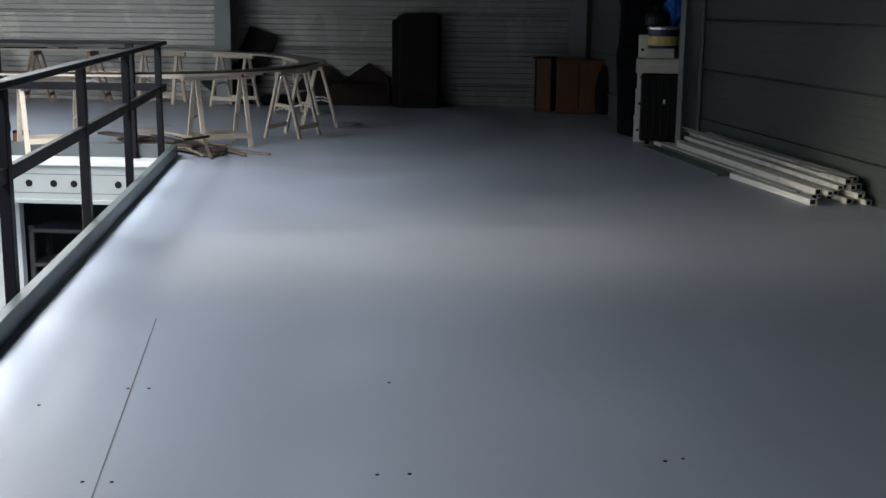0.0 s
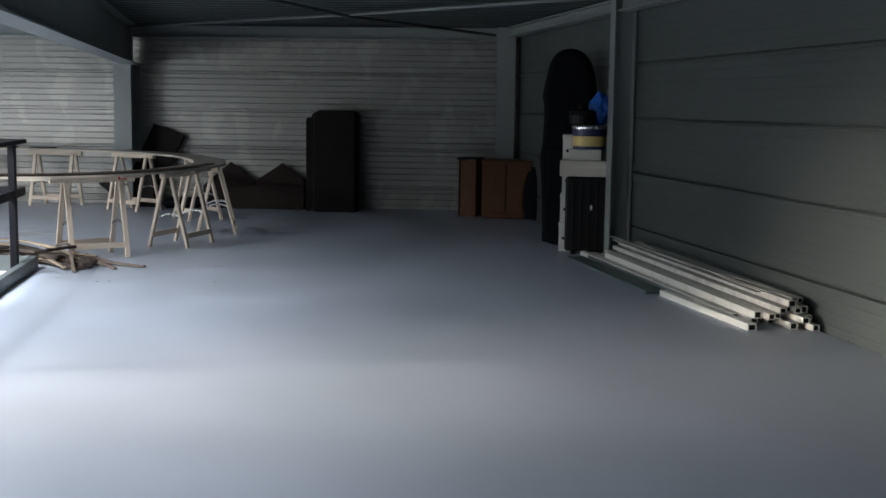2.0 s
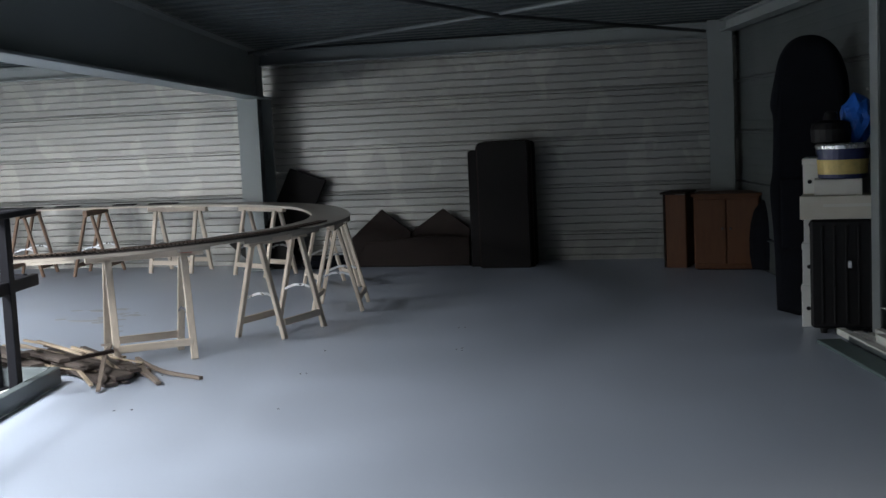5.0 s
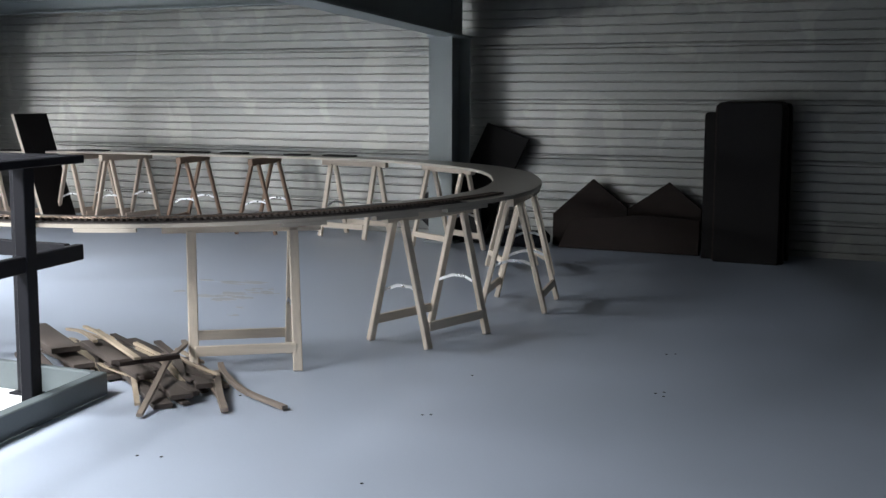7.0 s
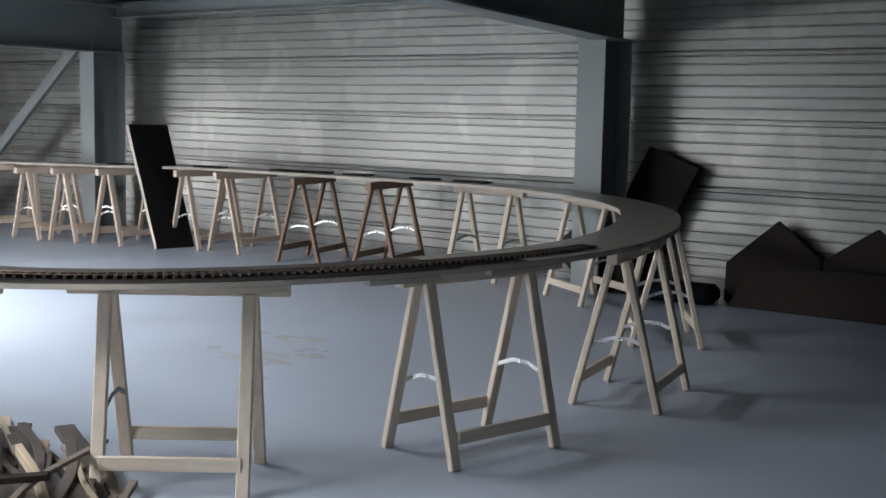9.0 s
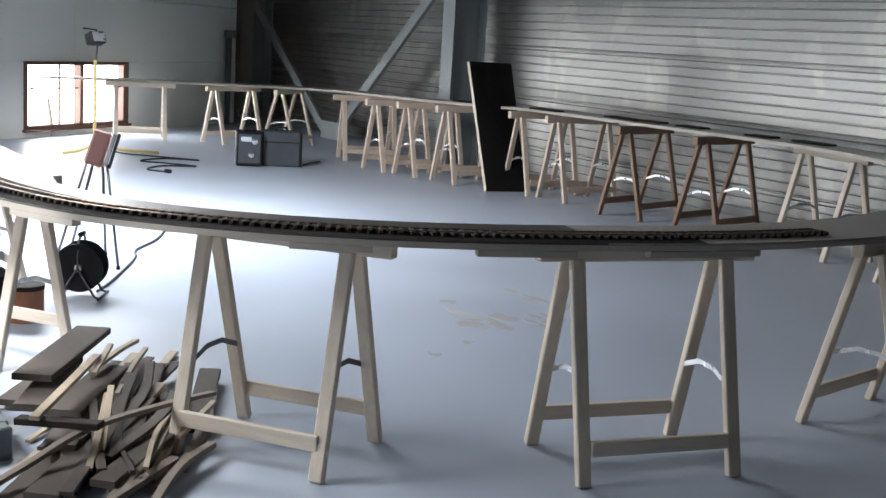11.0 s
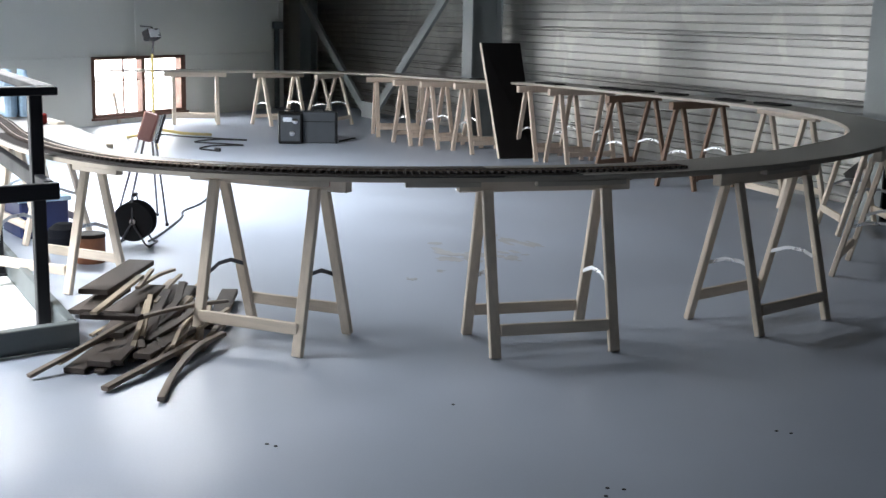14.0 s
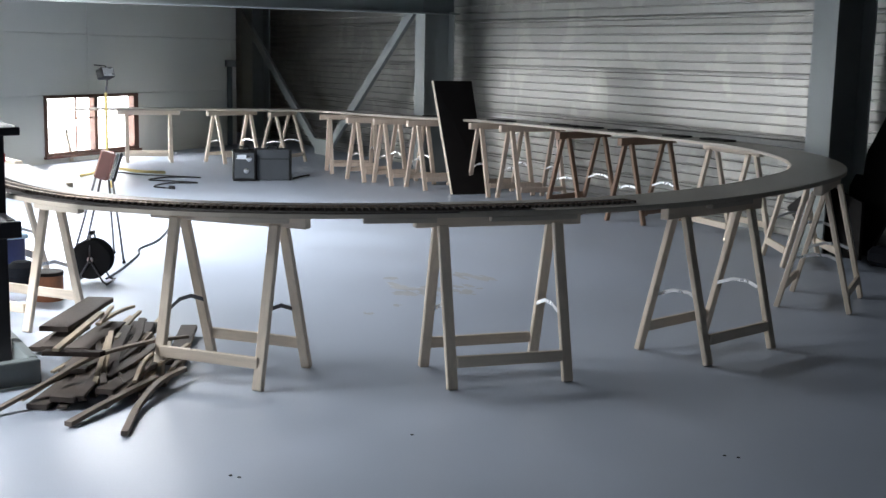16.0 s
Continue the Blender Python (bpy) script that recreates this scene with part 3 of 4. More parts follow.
# ---- the oval track board ----


def smooth_path(pts, n=14):
    """Catmull-Rom through the points."""
    out = []
    p = [Vector((*q, 0)) for q in pts]
    p = [p[0] * 2 - p[1]] + p + [p[-1] * 2 - p[-2]]
    for i in range(1, len(p) - 2):
        for k in range(n):
            t = k / n
            a, b, c, d = p[i - 1], p[i], p[i + 1], p[i + 2]
            out.append(0.5 * ((2 * b) + (c - a) * t + (2 * a - 5 * b + 4 * c - d) * t * t + (3 * b - a - 3 * c + d) * t ** 3))
    out.append(p[-2])
    return out


def ribbon(path, left, right, z0, z1, bm=None, drop=None):
    """A flat strip of some thickness along a path, from left to right of it."""
    one = bmesh.new()
    rings = []
    for i, p in enumerate(path):
        d = (path[min(i + 1, len(path) - 1)] - path[max(i - 1, 0)]).normalized()
        s = Vector((-d.y, d.x, 0))
        low = drop(p.x, p.y) if drop else 0.0
        rings.append([one.verts.new((*(p + s * o).xy, z - low)) for o, z in ((left, z0), (left, z1), (right, z1), (right, z0))])
    for a, b in zip(rings, rings[1:]):
        for k in range(4):
            one.faces.new((a[k], a[(k + 1) % 4], b[(k + 1) % 4], b[k]))
    one.faces.new(rings[0][::-1])
    one.faces.new(rings[-1])
    bmesh.ops.recalc_face_normals(one, faces=one.faces)
    return merged(bm, one)


LOOP = [(-12.2, 9.3), (-12.35, 10.4), (-12.2, 11.5), (-11.85, 12.5), (-11.35, 13.4), (-10.6, 13.8), (-9.6, 13.8), (-8.4, 13.85), (-7.2, 14.12), (-5.8, 14.22), (-4.7, 14.3), (-3.7, 14.2), (-2.80, 13.8),
        (-2.05, 13.15), (-1.52, 12.25), (-1.22, 11.4), (-1.15, 10.75), (-1.22, 10.15), (-1.41, 9.5), (-1.74, 8.98), (-2.2, 8.66), (-3.0, 8.5), (-4.4, 8.5), (-6.6, 8.25), (-8.6, 7.75)]
path = smooth_path(LOOP)
board = thing("track_board", None, None, "grey-brown plywood oval board carrying a model railway track on trestles", "track board")
part("base_strip", ribbon(path, -0.17, 0.17, H + 0.002, H + 0.020, drop=sag), PLY, board)
part("top_surface", ribbon(path[:241], -0.168, 0.168, H + 0.0205, H + 0.026, drop=sag), BOARD_TOP, board, "pale grey-brown bare top")
part("top_surface", ribbon(path[240:], -0.168, 0.168, H + 0.0205, H + 0.026), BOARD_DARK, board, "dark brown stained top")

# frames round the added, unseen roof lamps
for s, w, length, power in ROOFLIGHTS:
    c = K - V * s + W * w
    fr = bmesh.new()
    for dx, dy, sx, sy in ((-0.52, 0, 0.05, length + 0.1), (0.52, 0, 0.05, length + 0.1), (0, length / 2 + 0.03, 1.0, 0.05), (0, -length / 2 - 0.03, 1.0, 0.05)):
        box(sx, sy, 0.06, (dx, dy, 0), 0.004, None, fr)
    thing("added_roof_frame", fr, WHITE, "white kerb frame of an assumed, unseen translucent rooflight", "rooflight", "rooflights", "structure", at=pose(c.x, c.y, 2.41, 0, 0, VYAW))
TOP = H + 0.026
# joint cleats under the board, the inner spur
for a, b in ((16.35, 16.95), (17.35, 17.75), (18.15, 18.5), (14.7, 15.1), (19.6, 20.0)):
    seg = path[int(a * 14):int(b * 14) + 1]
    part("joint_cleat", ribbon(seg, 0.172, 0.135, H - 0.018, H + 0.001), PLY, board)
part("spur", prism([(-2.45, 8.66), (-2.56, 8.74), (-3.02, 8.80), (-3.75, 8.78), (-3.75, 8.60), (-2.6, 8.60)], H + 0.003, TOP - 0.0015), BOARD_DARK, board)

# ---- track ----
def along(p, start, end, step):
    """Places at even steps along a path, from one share of it to another, with the direction."""
    out, need = [], 0.0
    a = int(start * (len(p) - 1))
    b = int(end * (len(p) - 1))
    for i in range(a, b):
        d = p[i + 1] - p[i]
        n = d.length
        while need < n:
            out.append((p[i] + d * (need / n), d.normalized()))
            need += step
        need -= n
    return out


track = thing("model_track", None, None, "brown model railway track with copper rails lying on the board", "track")
T0, T1 = 15.72 / 24, 23.6 / 24
places = along(path, T0, T1, 0.030)
lateral = -0.060                      # the track lies towards the outer edge
centre = [p + Vector((d.y, -d.x, 0)) * lateral for p, d in places]
for side in (-0.026, 0.026):
    line = [p + Vector((d.y, -d.x, 0)) * (lateral + side) for p, d in places]
    bm = tube([(q.x, q.y, TOP + 0.013) for q in line], 0.0028, 5)
    part("rail", bm, RAILMETAL, track, "thin copper-brown rail")
sl = bpy.data.meshes.new("sleeper")
bm = box(0.014, 0.090, 0.012, (0, 0, 0.002), 0.002)
bm.to_mesh(sl)
bm.free()
sl.materials.append(SLEEPER)
for (p, d), c in list(zip(places, centre))[:290]:
    shared("sleeper", sl, track, facing((c.x, c.y, TOP + 0.0055), d))
road = [c for c in centre]
part("roadbed", ribbon(road[18:128], -0.10, 0.105, TOP - 0.0005, TOP + 0.0012), ROADBED, track, "dark roadbed strip")

# ---- dark plates on the board by the metal wall ----
for x, y, a, l in ((-7.05, 14.0, 4, 0.34), (-6.2, 14.2, -2, 0.42), (-5.45, 14.28, 4, 0.26), (-4.72, 14.3, 3, 0.24), (-4.25, 14.33, -4, 0.32), (-8.15, 13.86, 5, 0.36), (-5.9, 14.25, 6, 0.25)):
    thing("dark_plate", box(l, 0.13, 0.014, (0, 0, 0.007), 0.002), BLACKB, "thin black plate lying on the track board", "plate", "plates on the board", at=pose(x, y, TOP + 0.0005 - sag(x, y), 0, 0, a))

# ---- things by the north wall ----
def plate(outline, thick, mat, name, label, category, at, group=""):
    """A flat piece of some thickness: outline in x and z, thickness along y."""
    bm = prism(outline, 0, thick, None, 0.003)
    bmesh.ops.rotate(bm, verts=bm.verts, cent=(0, 0, 0), matrix=Matrix.Rotation(radians(90), 3, "X"))
    return thing(name, bm, mat, label, category, group, at=at)


plate([(-0.55, 0.02), (-0.07, 0.0), (0.38, 0.96), (-0.045, 1.11)], 0.03, BLACKB, "leaning_board", "black board tilted on its corner against the metal wall", "board", pose(-2.82, 14.66, 0, -5, 0, 0))
plate([(-0.42, 0.30), (-0.05, 0.0), (0.36, 0.0), (0.30, 0.42), (0.0, 0.50), (-0.22, 0.47)], 0.03, BLACKB, "leaning_board", "small dark board leaning under the table edge by the wall", "board", pose(-3.12, 14.42, 0, -8, 0, 0))
plate([(-0.36, 0.0), (0.32, 0.0), (0.34, 0.36), (0.0, 0.61), (-0.37, 0.28)], 0.04, DARKWOOD, "scalloped_board", "dark brown board with a pointed top leaning on the wall", "board", pose(-1.81, 14.70, 0, -6, 0, 0), "pointed boards")
plate([(-0.34, 0.0), (0.32, 0.0), (0.32, 0.38), (0.02, 0.605), (-0.34, 0.36)], 0.04, DARKWOOD, "scalloped_board", "dark brown board with a pointed top leaning on the wall", "board", pose(-1.12, 14.69, 0, -6, 0, 0), "pointed boards")
plate([(-0.62, 0.0), (0.66, 0.0), (0.66, 0.30), (0.2, 0.33), (-0.5, 0.26)], 0.05, DARKWOOD, "dark_plank", "dark stained plank on edge before pointed boards", "plank", pose(-1.42, 14.50, 0, -6, 0, 0))
thing("folded_cloth", box(0.5, 0.25, 0.14, (0, 0, 0.07), 0.04), CLOTH, "low folded dark cloth lying by the wall", "cloth", at=pose(-2.38, 14.42, 0, 0, 0, 5))
stack = thing("panel_stack", None, None, "stack of black panels standing upright against the wall", "panels")
for i, (x0, x1, h, y) in enumerate(((-0.68, -0.05, 1.28, 14.62), (-0.62, -0.03, 1.305, 14.54), (-0.58, -0.06, 1.32, 14.46), (-0.71, -0.12, 1.23, 14.38), (-0.60, -0.02, 1.30, 14.30), (-0.57, -0.045, 1.31, 14.22))):
    w = x1 - x0
    bm = prism([(-w / 2, 0.0), (w / 2, 0.0), (w / 2, h - 0.03), (w / 2 - 0.012, h - 0.008), (w / 2 - 0.04, h), (-w / 2 + 0.03, h), (-w / 2 + 0.008, h - 0.012), (-w / 2, h - 0.03)], -0.03, 0.03, None, 0.004)
    bmesh.ops.rotate(bm, verts=bm.verts, cent=(0, 0, 0), matrix=Matrix.Rotation(radians(90), 3, "X"))
    part("panel", bm, (DARKWOOD, BLACKB)[i % 2], stack, at=pose((x0 + x1) / 2, y, 0.0))

# tall black board beside the track
tall = thing("tall_board", None, None, "tall black board with a pale edge leaning among trestles", "board")
b0, b1 = Vector((-7.425, 13.66, 0.0)), Vector((-7.36, 13.99, 0.0))
t0, t1 = Vector((-7.75, 13.59, 1.148)), Vector((-7.74, 14.04, 1.147))
bm = bmesh.new()
nrm = (b1 - b0).cross(t0 - b0).normalized() * 0.028
front = [bm.verts.new(v) for v in (b0, b1 + Vector((0.0, 0.06, 0)), t1, t0)]
back = [bm.verts.new(v.co + nrm) for v in front]
bm.faces.new(front)
bm.faces.new(back[::-1])
for i in range(4):
    bm.faces.new((front[i], front[(i + 1) % 4], back[(i + 1) % 4], back[i]))
bmesh.ops.recalc_face_normals(bm, faces=bm.faces)
part("sheet", bm, BLACKB, tall)
side = (b1 - b0).normalized()
part("edge_strip", beam(b0 - side * 0.006 + nrm / 2, t0 - side * 0.006 + nrm / 2, 0.010, 0.03, 0.001), PINE, tall, "pale raw edge")

# ---- wooden cabinets in the corner ----
cab = thing("wooden_cabinet", None, None, "low varnished orange-brown wooden cabinet in the dark corner", "cabinet")
m = pose(1.97, 13.98, 0, 0, 0, -6)
part("body", box(0.62, 0.48, 0.70, (0, 0, 0.36), 0.006), ORANGEW, cab, at=m)
part("top", box(0.66, 0.52, 0.025, (0, 0, 0.72), 0.004), ORANGEW, cab, at=m)
part("plinth", box(0.58, 0.44, 0.03, (0, 0, 0.015), 0.002), DARKWOOD, cab, at=m)
for x in (-0.152, 0.152):
    d = part("door", box(0.29, 0.016, 0.62, (x, -0.247, 0.37), 0.004), ORANGEW, cab, at=m)
    part("knob", lathe([(0.008, 0), (0.012, 0.012), (0.002, 0.02)], 10, None, (x * 0.25, -0.256, 0.40), Matrix.Rotation(radians(90), 4, "X")), STRAP, d)
cab2 = thing("wooden_crate", None, None, "narrow dark-edged wooden crate beside a cabinet", "crate")
m = pose(1.44, 14.18, 0, 0, 0, -10)
part("side", box(0.20, 0.02, 0.72, (0.05, -0.2, 0.36), 0.003), ORANGEW, cab2, at=m)
part("side", box(0.02, 0.42, 0.72, (-0.07, 0.02, 0.36), 0.003), DARKWOOD, cab2, at=m)
part("side", box(0.02, 0.38, 0.72, (0.14, 0.02, 0.36), 0.003), ORANGEW, cab2, at=m)
part("lid", box(0.26, 0.44, 0.02, (0.03, 0.0, 0.735), 0.003), DARKWOOD, cab2, at=m)
bag = thing("black_bag", lathe([(0.05, 0), (0.20, 0.02), (0.22, 0.15), (0.22, 0.3), (0.205, 0.45), (0.17, 0.57), (0.10, 0.66), (0.02, 0.69)], 32), CLOTH, "slumped black cloth bag beside a cabinet", "bag", at=pose(2.37, 13.7, 0))

# ---- the stack by the wall post ----
cover = thing("padded_cover", None, None, "tall black padded cover with a rounded top leaning on a post", "cover")
side = [(-0.24, 0.03), (0.10, 0.0), (0.20, 0.5), (0.25, 1.0), (0.27, 1.55), (0.25, 1.75), (0.19, 1.90), (0.09, 1.985), (-0.03, 2.0), (-0.13, 1.96), (-0.20, 1.86), (-0.24, 1.70), (-0.27, 1.52), (-0.25, 1.40), (-0.26, 1.05), (-0.28, 0.9), (-0.26, 0.62), (-0.25, 0.4)]
out = smooth_path(side + side[:1], 4)[:-1]
bm = bmesh.new()
rings = []
for y, grow in ((-0.125, 0.80), (-0.115, 0.90), (-0.085, 0.97), (-0.04, 1.0), (0.04, 1.0), (0.085, 0.97), (0.12, 0.86)):
    rings.append([bm.verts.new((p.x * grow, y + 0.008 * noise.noise((p.x * 5, p.y * 5, y * 9)), 1.0 + (p.y - 1.0) * (0.5 + grow / 2))) for p in out])
for a, b in zip(rings, rings[1:]):
    for k in range(len(a)):
        bm.faces.new((a[k], a[(k + 1) % len(a)], b[(k + 1) % len(a)], b[k])).smooth = True
bm.faces.new(rings[0][::-1])
bm.faces.new(rings[-1])
bmesh.ops.recalc_face_normals(bm, faces=bm.faces)
part("shell", bm, CLOTH, cover, at=pose(2.60, 11.02, 0, -2, 0, -8))
part("pocket", box(0.22, 0.05, 0.5, (0, 0, 0), 0.03), CLOTH, cover, at=pose(2.50, 10.87, 0.75, -2, 0, -8))


def crate(x, y, z, sx, sy, sz, a, mat, label):
    ob = thing("white_box", None, None, label, "box", "boxes stacked by the post", at=pose(x, y, z, 0, 0, a))
    part("body", box(sx, sy, sz - 0.03, (0, 0, (sz - 0.03) / 2), 0.004), mat, ob)
    part("lid", box(sx + 0.008, sy + 0.008, 0.04, (0, 0, sz - 0.021), 0.003), mat, ob)
    for k in (-1, 1):
        part("finger_hole", tube([(sx / 2 * k * 1.0, -sy * 0.15, sz * 0.45), (sx / 2 * k + 0.003 * k, -sy * 0.15, sz * 0.45)], 0.017, 12), BLACK, ob)
    part("finger_hole", tube([(-sx * 0.33, -sy / 2, sz * 0.45), (-sx * 0.33, -sy / 2 - 0.003, sz * 0.45)], 0.015, 12), BLACK, ob)
    return ob


for i, (dx, z) in enumerate(((0.0, 0.0), (0.008, 0.285), (0.02, 0.57), (0.02, 0.86))):
    crate(2.66 + dx, 10.62, z + 0.001, 0.26, 0.34, 0.284, -6, PLASTICW, "white archive box with round finger holes in a tall stack")
suit = thing("travel_trunk", None, None, "upright black trunk with a chrome latch", "trunk", at=pose(2.80, 10.30, 0, 0, 0, -6))
part("shell", box(0.46, 0.24, 0.72, (0, 0, 0.395), 0.02), BLACK, suit)
for k in range(5):
    part("rib", box(0.016, 0.012, 0.64, (-0.15 + 0.075 * k, -0.124, 0.39), 0.004), BLACK, suit)
for sx in (-1, 1):
    part("foot", lathe([(0.022, 0), (0.026, 0.035)], 10, None, (0.15 * sx, -0.08, 0)), BLACK, suit)
    part("foot", lathe([(0.022, 0), (0.026, 0.035)], 10, None, (0.15 * sx, 0.08, 0)), BLACK, suit)
part("latch", box(0.025, 0.012, 0.05, (0.02, -0.134, 0.46), 0.003), CHROME, suit, "chrome latch")
b = thing("cardboard_box", None, None, "cream shallow cardboard box on a black trunk", "box", at=pose(2.78, 10.31, 0.756, 0, 0, -6))
part("tray", box(0.53, 0.30, 0.15, (0, 0, 0.075), 0.003), CREAM, b)
part("tape", box(0.30, 0.002, 0.02, (0.03, -0.151, 0.09), 0), CARD, b)
thing("small_white_box", box(0.30, 0.24, 0.105, (0, 0, 0.053), 0.004), CARD, "small white cardboard box in a stack", "box", at=pose(2.75, 10.33, 0.907, 0, 0, -4))
pail = thing("paint_pail", None, None, "round pail with a yellow printed band and silver lid", "pail", at=pose(2.78, 10.34, 1.013))
part("drum", lathe([(0.148, 0), (0.155, 0.01), (0.165, 0.20)], 28), NAVY, pail)
part("label_band", lathe([(0.1565, 0.03), (0.1635, 0.125)], 28), YELLOW, pail, "yellow paper band")
part("lid", lathe([(0.172, 0.195), (0.174, 0.215), (0.160, 0.228), (0.02, 0.230)], 28), GALV, pail, "silver rimmed lid")
part("handle", tube([(0.17 * math.cos(t), -0.17 * math.sin(t) * 0.35 - 0.02, 0.19 - 0.12 * math.sin(t)) for t in [math.pi * k / 12 for k in range(13)]], 0.004, 6), STRAP, pail)
thing("black_roll", lathe([(0.10, 0), (0.125, 0.01), (0.13, 0.09), (0.12, 0.13), (0.05, 0.15), (0.04, 0.20), (0.01, 0.21)], 20), BLACK, "black plastic tub on a pail lid", "tub", at=pose(2.71, 10.36, 1.245))
blue = thing("blue_bag", None, None, "crumpled bright blue plastic bag on a stack", "bag")
bm = bmesh.new()
bmesh.ops.create_icosphere(bm, subdivisions=3, radius=1)
for v in bm.verts:
    v.co *= 1 + 0.25 * noise.noise(v.co * 2.3)
    v.co = Vector((v.co.x * 0.11, v.co.y * 0.10, v.co.z * 0.16 + 0.15))
part("sack", bm, BLUE, blue, at=pose(2.885, 10.42, 1.243))
thing("white_bottle", lathe([(0.03, 0), (0.035, 0.01), (0.035, 0.1), (0.012, 0.14), (0.012, 0.17)], 14), PLASTICW, "small white bottle on a ledge of the post", "bottle", at=pose(3.02, 10.52, 1.60))
thing("post_shelf", box(0.16, 0.16, 0.02, (0, 0, 0), 0.003), STEEL, "small grey bracket plate on the post", "bracket", at=pose(3.04, 10.52, 1.589, 0, 0, -14))

# ---- bundle of white profiles along the east wall ----
def profile(p, q, w, h, mat, label):
    """A hollow rectangular trunking length."""
    ob = thing("trunking_length", None, None, label, "trunking", "white profiles along the wall")
    t = 0.006
    bm = bmesh.new()
    p, q = Vector(p), Vector(q)
    sd = Vector((V.y, -V.x, 0))
    zz = Vector((0, 0, 1))
    beam(p + zz * (h / 2 - t / 2), q + zz * (h / 2 - t / 2), w, t, 0.001, bm)
    beam(p - zz * (h / 2 - t / 2), q - zz * (h / 2 - t / 2), w, t, 0.001, bm)
    beam(p + sd * (w / 2 - t / 2), q + sd * (w / 2 - t / 2), t, h - 2 * t, 0.0, bm)
    beam(p - sd * (w / 2 - t / 2), q - sd * (w / 2 - t / 2), t, h - 2 * t, 0.0, bm)
    part("shell", bm, mat, ob)
    d = (q - p).normalized()
    part("end_plug", beam(p + d * 0.012, p + d * 0.02, w - 0.012, h - 0.012, 0), BLACK, ob)
    part("end_plug", beam(q - d * 0.02, q - d * 0.012, w - 0.012, h - 0.012, 0), BLACK, ob)


rng = random.Random(4)
for level, count in enumerate((7, 6, 4, 3)):
    for k in range(count):
        a = E0 + V * (0.92 + rng.uniform(-0.12, 0.14) + 0.05 * k) + W * (0.05 + 0.056 * k + 0.006 * level + rng.uniform(-0.008, 0.008))
        b = a + V * rng.uniform(3.15, 3.55) + W * rng.uniform(-0.025, 0.02)
        z = Vector((0, 0, 0.028 + 0.050 * level))
        profile(a + z, b + z, rng.uniform(0.045, 0.055), rng.uniform(0.036, 0.049), DUSTY, "dusty white plastic trunking length in a bundle on the floor")
# thin cover strips thrown over the bundle
for k in range(5):
    a = E0 + V * (1.1 + rng.uniform(0, 0.7)) + W * rng.uniform(0.06, 0.34)
    b = E0 + V * (3.6 + rng.uniform(0, 1.1)) + W * rng.uniform(0.08, 0.30)
    z = Vector((0, 0, 0.204 + 0.006 * k))
    thing("cover_strip", beam(a + z, b + z, rng.uniform(0.03, 0.06), 0.005, 0.001), DUSTY, "thin dusty plastic cover strip on a bundle of trunking", "strip", "cover strips on the bundle")
a = E0 + V * 0.95 + W * 0.44
profile(a + Vector((0, 0, 0.024)), a + V * 1.45 + W * 0.06 + Vector((0, 0, 0.024)), 0.06, 0.046, PLASTICW, "short white plastic trunking length on the floor")
a = E0 + V * 2.5 + W * 0.53
thing("grey_plank", beam(a + Vector((0, 0, 0.012)), a + V * 2.1 + W * 0.02 + Vector((0, 0, 0.012)), 0.15, 0.022, 0.003), GREENGREY, "grey-green painted plank lying on the floor", "plank")
a = E0 + V * 2.0 + W * 0.40
thing("grey_strip", beam(a + Vector((0, 0, 0.02)), a + V * 2.6 + Vector((0, 0, 0.02)), 0.05, 0.035, 0.003), KERB, "dark grey metal strip beside white profiles", "strip")

# ---- scrap wood by the void's corner ----
def offcut(pts, w, h, mat, label, n=6):
    """A strip of wood swept through a few points, w across and h thick, its ends sawn square."""
    ctrl = [Vector(p) for p in pts]
    if len(ctrl) == 2:
        line = [ctrl[0].lerp(ctrl[1], k / 2) for k in range(3)]
    else:
        ends = [ctrl[0] * 2 - ctrl[1]] + ctrl + [ctrl[-1] * 2 - ctrl[-2]]
        line = []
        for i in range(1, len(ends) - 2):
            a, b, c, d = ends[i - 1:i + 3]
            for k in range(n):
                t = k / n
                line.append(0.5 * ((2 * b) + (c - a) * t + (2 * a - 5 * b + 4 * c - d) * t * t + (3 * b - a - 3 * c + d) * t ** 3))
        line.append(ctrl[-1])
    bm = bmesh.new()
    rings = []
    for i, c in enumerate(line):
        t = (line[min(i + 1, len(line) - 1)] - line[max(i - 1, 0)]).normalized()
        sd = Vector((-t.y, t.x, 0)).normalized()
        up = t.cross(sd)
        rings.append([bm.verts.new(c + sd * a * w / 2 + up * b * h / 2) for a, b in ((-1, -1), (1, -1), (1, 0.8), (0.9, 1), (-0.9, 1), (-1, 0.8))])
    for a, b in zip(rings, rings[1:]):
        for k in range(6):
            bm.faces.new((a[k], a[(k + 1) % 6], b[(k + 1) % 6], b[k]))
    bm.faces.new(rings[0][::-1])
    bm.faces.new(rings[-1])
    bmesh.ops.recalc_face_normals(bm, faces=bm.faces)
    return thing("wood_offcut", bm, mat, label, "offcut", "scrap wood heap")


LITE = "pale narrow pine lath in a heap of scrap"
BOARDL = "flat dark brown board offcut in a heap of scrap"
STRIP = "dark weathered strip of scrap wood in a heap"
